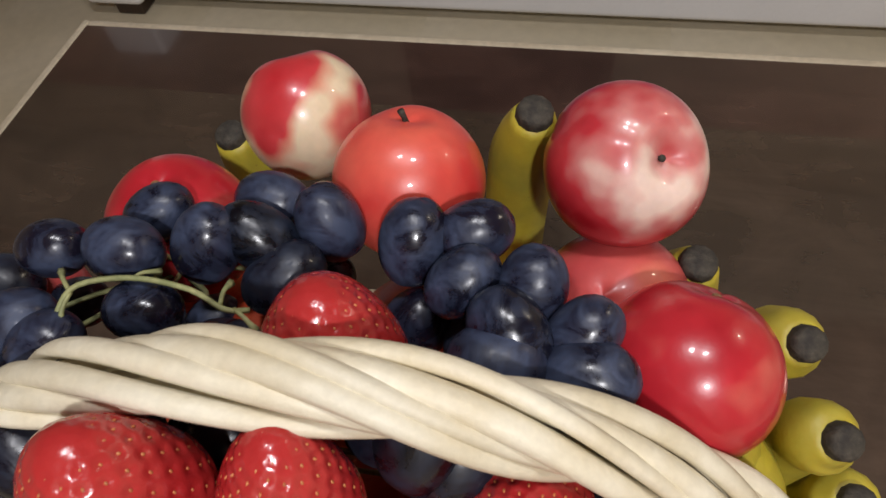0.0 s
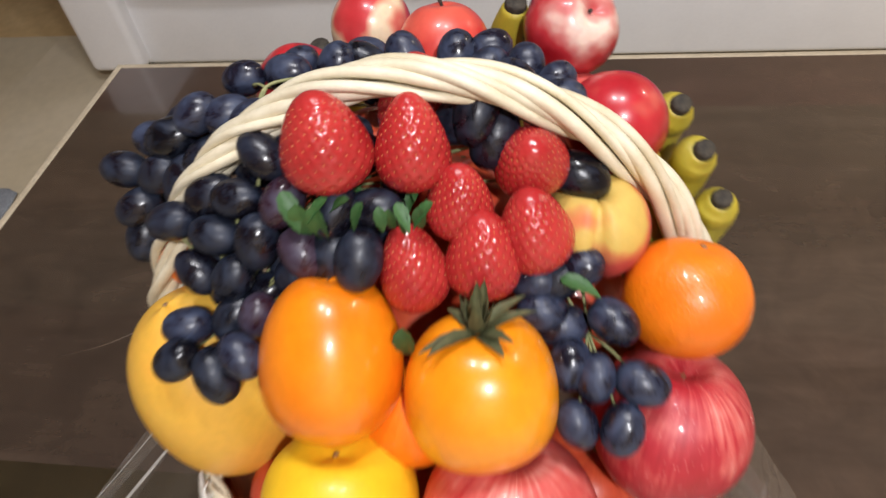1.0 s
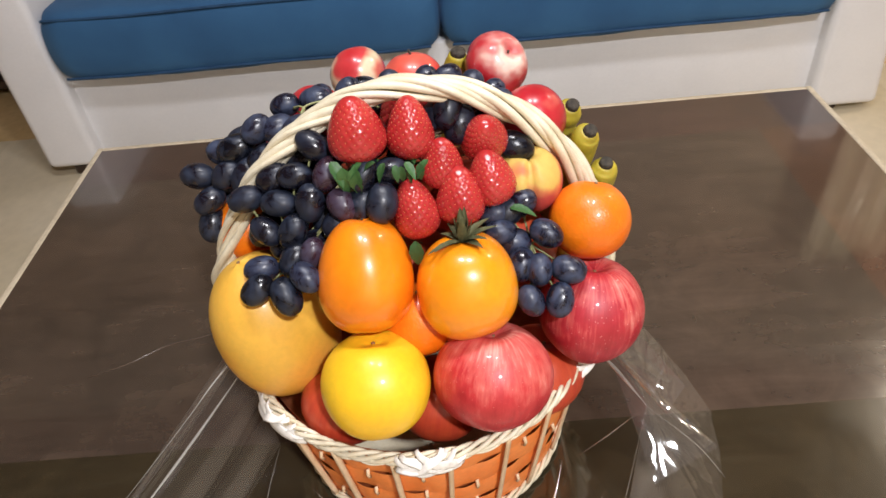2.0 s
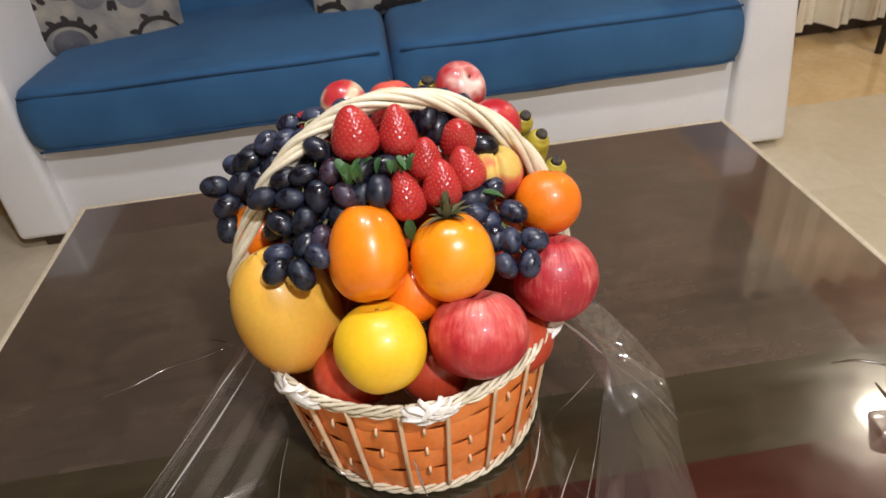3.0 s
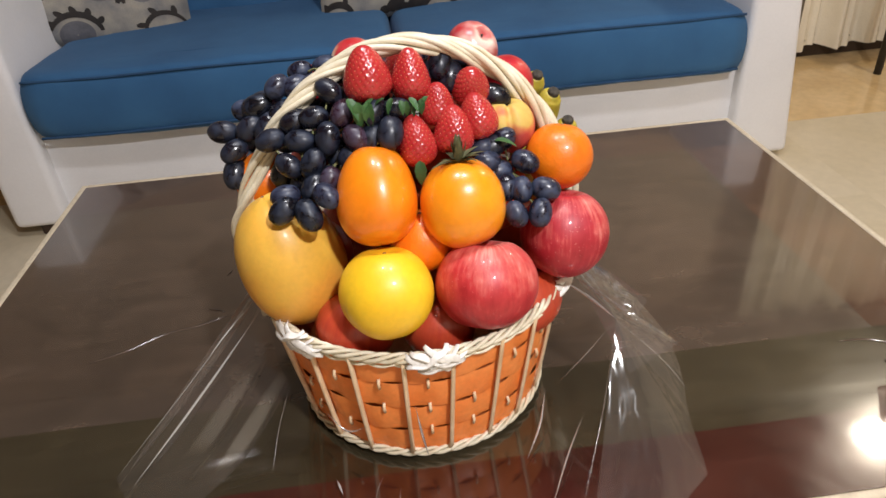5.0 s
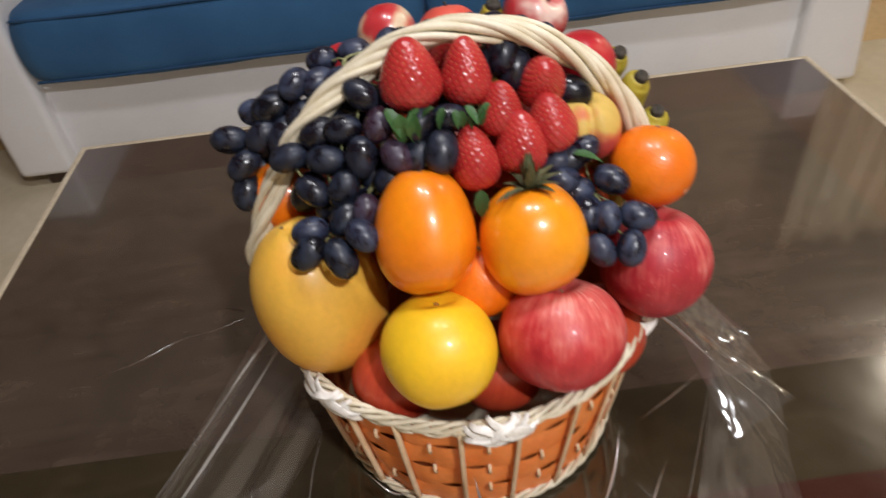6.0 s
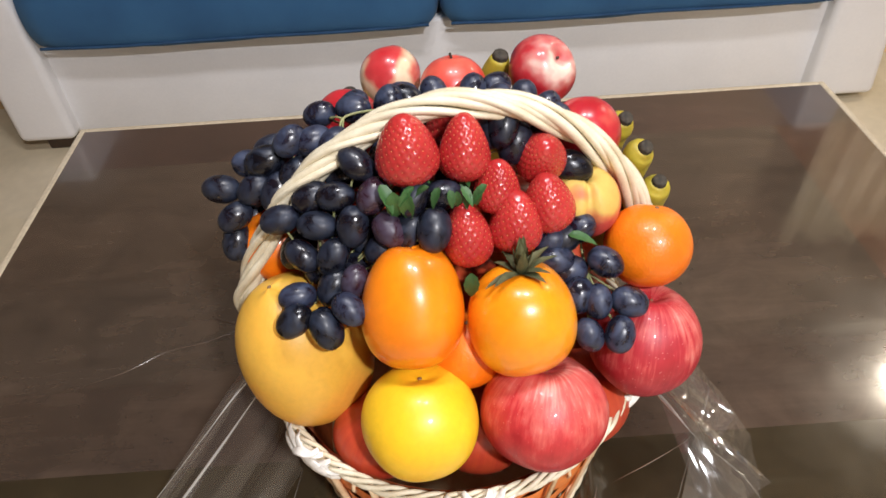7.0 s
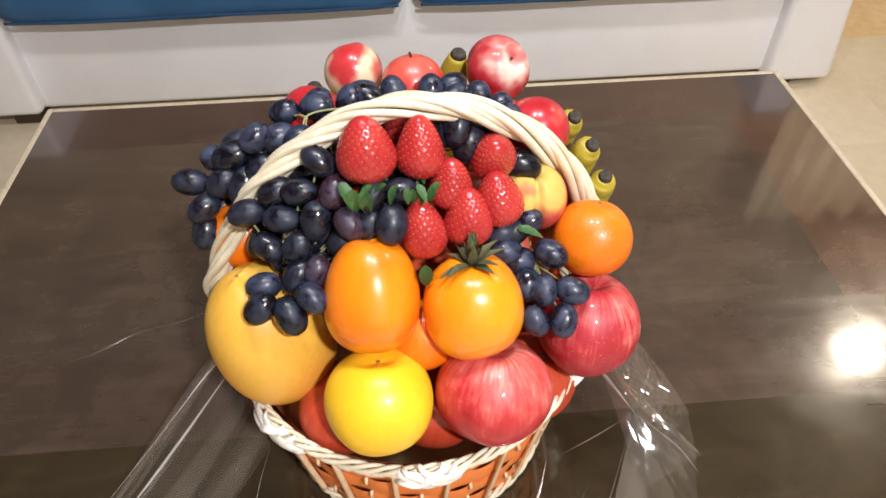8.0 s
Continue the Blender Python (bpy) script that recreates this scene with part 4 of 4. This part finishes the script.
def grape_bunch(label, rows, heart, purple=(), dusty=0.3, big=1.0, seed=0):
    """Berries at their places, each with its long axis leaning by an angle, on stalks that run to the bunch's main stem."""
    rng = random.Random(seed)
    ob = thing("grape_bunch", label, "grapes", "grape bunches", pose(*heart))
    h = Vector(heart)
    for k, (x, y, z, ang) in enumerate(rows):
        a = radians(ang)
        axis = Vector((math.cos(a), 0.55 * math.sin(a) + rng.uniform(-0.3, 0.3), 0.8 * math.sin(a)))
        me = GRAPE_PURPLE if k in purple else (GRAPE_SMALL if rng.random() < dusty else GRAPE)
        p = Vector((x, y, z)) - h
        part("grape", me, grape_skin, ob, m=at(p, axis, rng.uniform(0, 360), big * rng.uniform(0.94, 1.08)))
        mid = p * 0.5 + Vector((0, 0.012, -0.006))
        part("stalk", tube("stalk", smooth_line([p * 0.93, mid, (0, 0.012, -0.004)], 7), 0.0011, 5), stem_green, ob)
    return ob


grape_bunch("bunch of blue-black oval grapes over the mango", (
    (-0.108, -0.058, 0.750, 45), (-0.081, -0.064, 0.745, 110), (-0.060, -0.061, 0.764, -40), (-0.106, -0.036, 0.756, 5), (-0.100, -0.010, 0.780, -40),
    (-0.073, -0.017, 0.783, 60), (-0.056, -0.034, 0.769, 70), (-0.085, 0.002, 0.802, 0), (-0.118, 0.013, 0.802, 20), (-0.054, -0.006, 0.805, 80),
    (-0.067, 0.013, 0.823, 10), (-0.023, -0.015, 0.806, -50), (-0.035, 0.006, 0.827, 60), (0.014, -0.024, 0.811, 80), (-0.001, -0.003, 0.829, 60),
    (-0.047, 0.025, 0.847, -40), (-0.089, 0.022, 0.817, 20), (-0.007, -0.012, 0.803, 60), (0.023, 0.0, 0.828, 0), (-0.030, -0.012, 0.785, 30)),
    (-0.085, -0.035, 0.748), purple=(6, 11, 12), dusty=0.16, seed=1)
grape_bunch("blue-black grapes filling the gap under the berries", (
    (-0.075, 0.02, 0.79, 30), (-0.045, 0.01, 0.78, 70), (-0.02, 0.015, 0.79, 10), (0.01, 0.01, 0.80, 40), (-0.06, 0.045, 0.82, 0), (-0.03, 0.04, 0.83, 50),
    (0.0, 0.05, 0.825, 20), (-0.08, 0.05, 0.83, 60), (0.03, 0.04, 0.815, 80), (-0.1, 0.04, 0.79, 10), (-0.11, 0.02, 0.76, 50), (-0.085, 0.0, 0.755, 20), (-0.135, 0.075, 0.82, 20), (-0.125, 0.055, 0.8, 60), (-0.13, 0.1, 0.815, 0), (-0.105, 0.06, 0.815, 30), (-0.075, -0.03, 0.76, 60),
    (0.078, 0.05, 0.857, 80), (0.088, 0.046, 0.842, 70), (0.07, 0.055, 0.85, 30), (0.139, 0.044, 0.815, -35), (-0.06, -0.01, 0.76, 20)),
    (-0.03, 0.035, 0.8), dusty=0.0, big=1.05, seed=2)
grape_bunch("dark grapes hanging out under the basket handle", (
    (-0.180, 0.071, 0.795, 0), (-0.150, 0.080, 0.815, -10), (-0.147, 0.062, 0.800, 40), (-0.168, 0.05, 0.778, 30), (-0.172, 0.045, 0.752, 80),
    (-0.108, 0.072, 0.842, 40), (-0.15, 0.085, 0.775, 60), (-0.16, 0.075, 0.755, 30)),
    (-0.15, 0.08, 0.785), dusty=0.15, seed=3)
grape_bunch("blue-black grapes with a green stem on the pile", (
    (-0.083, 0.103, 0.848, 20), (-0.052, 0.105, 0.850, 10), (-0.054, 0.131, 0.840, 30), (-0.020, 0.112, 0.850, 70), (-0.002, 0.119, 0.848, -40), (-0.008, 0.144, 0.838, 0), (0.023, 0.131, 0.846, -70), (-0.037, 0.084, 0.843, 5), (0.010, 0.107, 0.840, 30), (-0.087, 0.073, 0.840, 20), (-0.068, 0.065, 0.842, 40),
    (-0.100, 0.105, 0.80, 30), (-0.06, 0.1, 0.80, 0), (-0.03, 0.1, 0.805, 60), (0.01, 0.13, 0.805, 20), (-0.015, 0.085, 0.815, 10)),
    (-0.05, 0.108, 0.818), dusty=0.65, seed=4)
grape_bunch("dusty blue grapes beside the nectarines", (
    (0.059, 0.123, 0.850, 85), (0.080, 0.130, 0.850, 20), (0.080, 0.108, 0.850, 40), (0.104, 0.110, 0.848, 80), (0.099, 0.090, 0.850, -45), (0.123, 0.095, 0.846, 50), (0.096, 0.080, 0.848, 0), (0.126, 0.081, 0.844, 10),
    (0.09, 0.1, 0.825, 30), (0.06, 0.105, 0.82, 60), (0.115, 0.1, 0.825, 0)),
    (0.085, 0.105, 0.835), dusty=0.95, seed=5)
grape_bunch("small bunch of dusty blue grapes over the red apples", (
    (0.150, -0.050, 0.740, 85), (0.160, -0.024, 0.761, -25), (0.177, -0.052, 0.739, -20), (0.166, -0.073, 0.722, 75), (0.140, -0.072, 0.723, 110),
    (0.118, -0.020, 0.764, -10), (0.113, -0.006, 0.775, 10), (0.140, 0.000, 0.780, 40), (0.135, -0.043, 0.742, 80), (0.125, -0.004, 0.773, 30), (0.13, -0.02, 0.75, 0)),
    (0.146, -0.035, 0.752), dusty=0.9, seed=6)

twig = thing("grape_twig", "bent pale green grape stem lying on the pile", "stem", m=pose(-0.03, 0.085, 0.853))
part("twig", tube("twig", smooth_line([(-0.033, -0.013, -0.002), (-0.028, -0.002, 0.003), (-0.008, 0.004, 0.004), (0.015, 0.003, 0.003), (0.03, -0.002, 0.001), (0.037, 0.001, -0.003)], 24), 0.0011, 7), stem_green, twig)
for a, b in (((-0.029, -0.004, 0.002), (-0.042, 0.007, -0.003)), ((-0.029, -0.004, 0.002), (-0.03, -0.016, -0.004)), ((-0.008, 0.004, 0.003), (-0.003, 0.012, -0.003)), ((0.028, -0.001, 0.001), (0.026, 0.011, -0.003)), ((0.033, -0.001, 0.0), (0.042, -0.006, -0.004))):
    mid = [(a[k] + b[k]) / 2 + (0.002 if k == 2 else 0) for k in range(3)]
    part("side_twig", tube("side_twig", smooth_line([a, mid, b], 7), [0.0009, 0.0009, 0.0009, 0.0009, 0.001, 0.0013, 0.0017], 6), stem_green, twig)

LEAVES = (
    (-0.017, -0.014, 0.845, -75, 185, 1.7), (-0.006, -0.015, 0.845, -70, 165, 1.7), (-0.027, -0.006, 0.847, -30, 215, 1.4), (0.02, -0.012, 0.845, -35, 140, 1.0), (0.0, -0.01, 0.846, -20, 120, 1.1),
    (0.028, -0.012, 0.842, -50, 200, 0.9), (0.034, -0.013, 0.841, -75, 175, 1.0), (0.043, -0.013, 0.84, -55, 150, 0.9), (0.05, -0.011, 0.841, -70, 185, 1.0), (0.058, -0.008, 0.842, -25, 120, 1.1), (0.012, -0.01, 0.845, -15, 95, 1.1), (0.038, -0.01, 0.843, -20, 215, 1.0),
    (0.041, -0.055, 0.79, -70, 180, 1.6), (0.128, -0.012, 0.785, 10, 250, 1.4), (0.071, 0.062, 0.855, -60, 190, 1.5), (0.065, 0.065, 0.86, -40, 150, 1.2),
)
for x, y, z, rx, rz, size in LEAVES:
    tagged(part("leaf", LEAFLET, leaf_green, m=pose(x, y, z, rx, 0, rz) @ Matrix.Scale(size, 4)), "small fresh green leaf between the fruit", "leaf", "loose leaves")

# ---- clear wrapping film ----
def film_skirt():
    """The sheet that hangs from the basket's wall to the table: gathered to a point on one side, fanned in pleats over the front."""
    tops = smooth_line([(-0.188, 0.075, 0.172), (-0.196, 0.02, 0.168), (-0.19, -0.05, 0.13), (-0.165, -0.11, 0.075), (-0.1, -0.165, 0.05), (-0.01, -0.19, 0.055), (0.08, -0.18, 0.045), (0.14, -0.14, 0.05)], 181)
    feet = smooth_line([(-0.392, -0.152, 0.012), (-0.382, -0.168, 0.006), (-0.362, -0.186, 0.004), (-0.27, -0.2, 0.003), (-0.16, -0.215, 0.003), (-0.03, -0.245, 0.003), (0.08, -0.265, 0.003), (0.165, -0.285, 0.003)], 181)
    rng = np.random.RandomState(11)
    depth = np.interp(np.arange(181), np.arange(0, 181, 5), rng.uniform(-1, 1, 37))
    slant = np.interp(np.arange(181), np.arange(0, 181, 12), rng.uniform(-1, 1, 16))
    rows = []
    for v in np.linspace(0, 1, 15):
        row = []
        for i, (a, b) in enumerate(zip(tops, feet)):
            gather = max(0.0, 1 - i / 60)
            fold = np.interp(i + 9 * slant[i] * v, np.arange(181), depth)
            p = a + (b - a) * v
            belly = math.sin(math.pi * v)
            sag = -0.014 * (1 - gather) * belly
            out = np.array((p[0], p[1], 0.0)) / max(1e-6, math.hypot(p[0], p[1]))
            amp = (0.0095 * gather + 0.0065) * (0.25 + belly) * min(1.0, p[2] / 0.03)
            p = p + out * fold * amp + np.array((0, 0, sag + 0.004 * fold * belly * min(1.0, p[2] / 0.03)))
            reach = math.hypot(*wall_at(math.atan2(p[1], p[0]), min(1, max(0, p[2] / 0.19)))[:2]) + 0.004
            r = math.hypot(p[0], p[1])
            if r < reach:
                p[:2] *= reach / r
            p[2] = max(0.004, p[2])
            row.append(p)
        rows.append(row)
    return grid_mesh("skirt", np.array(rows)[:, :74])


def creased_fan(hub, rim, seed, n=9, crinkle=0.0018):
    """Flat facets that run from a pinched hub to the points of a free edge, each with slight crinkles of its own."""
    rng = np.random.RandomState(seed)
    bm = bmesh.new()
    hub = Vector(hub)
    for a, b in zip(rim[:-1], rim[1:]):
        a, b = Vector(a), Vector(b)
        nrm = (a - hub).cross(b - hub).normalized()
        lift, tilt = rng.uniform(-1, 1, 2) * 0.006
        grid = {}
        for i in range(n + 1):
            for j in range(n + 1 - i):
                u, v = i / n, j / n
                p = hub + (a - hub) * u + (b - hub) * v
                edge = u * v * (1 - u - v) * 27
                w = rng.uniform(-1, 1) * crinkle if 0 < i and 0 < j and i + j < n else 0.0
                grid[i, j] = bm.verts.new(p + nrm * (edge * lift + (u - v) * tilt * u * v * 4 + w))
        for i in range(n):
            for j in range(n - i):
                bm.faces.new((grid[i, j], grid[i + 1, j], grid[i, j + 1]))
                if i + j < n - 1:
                    bm.faces.new((grid[i + 1, j], grid[i + 1, j + 1], grid[i, j + 1]))
    bmesh.ops.remove_doubles(bm, verts=bm.verts[:], dist=1e-5)
    return as_mesh("fan", bm, True)


film_ob = part("wrapping_film", film_skirt(), clear_film, m=pose(BX, BY, TZ))
tagged(film_ob, "crumpled clear cellophane spread round the basket foot", "cellophane")
NODE = (0.232, -0.135, 0.152)
part("film_fan", creased_fan(NODE, ((0.196, 0.02, 0.15), (0.205, 0.045, 0.158), (0.235, 0.02, 0.145), (0.268, -0.015, 0.128), (0.298, -0.055, 0.105), (0.325, -0.095, 0.075), (0.324, -0.14, 0.05), (0.318, -0.182, 0.028),
    (0.312, -0.255, 0.004), (0.24, -0.31, 0.003), (0.16, -0.305, 0.003)), 5, 13, 0.0016), fan_film, film_ob, "fan of clear film standing beside the basket")
part("film_flap", creased_fan((0.205, -0.06, 0.165), ((0.225, -0.02, 0.178), (0.273, -0.124, 0.166), (0.247, -0.15, 0.158), (0.288, -0.187, 0.151), (0.221, -0.215, 0.14)), 8, 9, 0.0012), fan_film, film_ob, "turned-up flap of clear film")

# sharp creases, glossy and whitened so that they show as lamp glints
FOLDS = (
    ((-0.193, 0.02, 0.172), (-0.29, -0.065, 0.09), (-0.39, -0.15, 0.014)), ((-0.196, -0.01, 0.15), (-0.28, -0.09, 0.08), (-0.37, -0.17, 0.01)),
    ((-0.205, 0.0, 0.155), (-0.25, -0.035, 0.125), (-0.285, -0.065, 0.095)), ((-0.172, -0.1, 0.08), (-0.19, -0.13, 0.04), (-0.2, -0.17, 0.01)),
    ((0.185, -0.03, 0.15), (0.21, -0.085, 0.155), (0.232, -0.135, 0.153)), ((0.232, -0.135, 0.153), (0.2, -0.13, 0.1), (0.165, -0.125, 0.05)),
    ((0.232, -0.135, 0.153), (0.255, -0.1, 0.15), (0.268, -0.075, 0.148)), ((0.151, -0.122, 0.045), (0.135, -0.16, 0.02), (0.11, -0.2, 0.006)),
    ((0.198, -0.15, 0.03), (0.155, -0.215, 0.018), (0.108, -0.3, 0.005)), ((0.232, -0.135, 0.152), (0.2, -0.2, 0.07), (0.15, -0.29, 0.006)),
    ((-0.018, -0.206, 0.125), (-0.014, -0.205, 0.08), (-0.008, -0.2, 0.03)), ((-0.125, -0.168, 0.1), (-0.1, -0.182, 0.075), (-0.075, -0.194, 0.09)),
    ((-0.065, -0.205, 0.016), (-0.072, -0.218, 0.012), (-0.077, -0.232, 0.006)), ((-0.121, -0.197, 0.012), (-0.118, -0.206, 0.01), (-0.114, -0.216, 0.006)),
    ((-0.045, -0.216, 0.01), (-0.05, -0.25, 0.012), (-0.06, -0.285, 0.005)), ((0.232, -0.135, 0.152), (0.29, -0.145, 0.09), (0.324, -0.16, 0.045)),
)
for k, line in enumerate(FOLDS):
    pts = smooth_line(line, 16)
    rr = [(0.0004 + 0.0016 * ((k * 5) % 3) / 2) * math.sin(math.pi * (i + 0.6) / 17) ** (1 + k % 3) for i in range(16)]
    part("sharp_fold", tube("sharp_fold", pts, rr, 6, 0.45), film_crease_glint, film_ob, "sharp crease of the film with its lamp glint painted white")


def rucked_cover(name, x0, x1, y0, y1, height, seed, ridges):
    """A stretch of the tabletop's clear cover that has rucked up: creased ridges that die out towards its border."""
    rng = np.random.RandomState(seed)
    cuts = [(rng.uniform(x0, x1), rng.uniform(y0, y1), rng.uniform(0, math.pi), rng.uniform(0.014, 0.034), rng.uniform(0.4, 1)) for _ in range(ridges)]
    rows = []
    for y in np.linspace(y0, y1, 70):
        row = []
        for x in np.linspace(x0, x1, 90):
            u, v = (2 * x - x0 - x1) / (x1 - x0), (2 * y - y0 - y1) / (y1 - y0)
            rim = max(0.0, 1 - max(abs(u), abs(v)) ** 6) * max(0.0, min(1.0, 1.5 - (u * u + v * v)))
            h = 0.0
            for cx, cy, a, w, k in cuts:
                d = abs((x - cx) * math.sin(a) - (y - cy) * math.cos(a))
                along = (x - cx) * math.cos(a) + (y - cy) * math.sin(a)
                h += k * max(0.0, 1 - d / w) ** 1.4 * math.exp(-(along / 0.05) ** 2)
            row.append((x - (TX0 + TX1) / 2, y - (TY0 + TY1) / 2, TZ - 0.0004 + height * rim * min(1.6, h)))
        rows.append(row)
    return grid_mesh(name, np.array(rows))


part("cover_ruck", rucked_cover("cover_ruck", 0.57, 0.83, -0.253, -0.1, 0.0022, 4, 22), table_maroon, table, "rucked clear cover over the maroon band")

# ---- floor tiles ----
TILE = 0.6
tile_plain = box("tile", (TILE - 0.0002, TILE - 0.0002, 0.008), 0)
tile_gloss = box("tile", (TILE - 0.0002, TILE - 0.0002, 0.008), 0)
nx, ny = int((X1 - X0) / TILE) + 1, 9
for i in range(nx):
    for j in range(ny):
        yc = 1.65 + TILE * (j - 6.5)
        part("tile", tile_gloss if yc > 1.65 else tile_plain, floor_gloss if yc > 1.65 else floor_tile, floor, m=pose(X0 + TILE * (i + 0.5) - (X0 + X1) / 2, yc - (Y0 + Y1) / 2, 0.052))
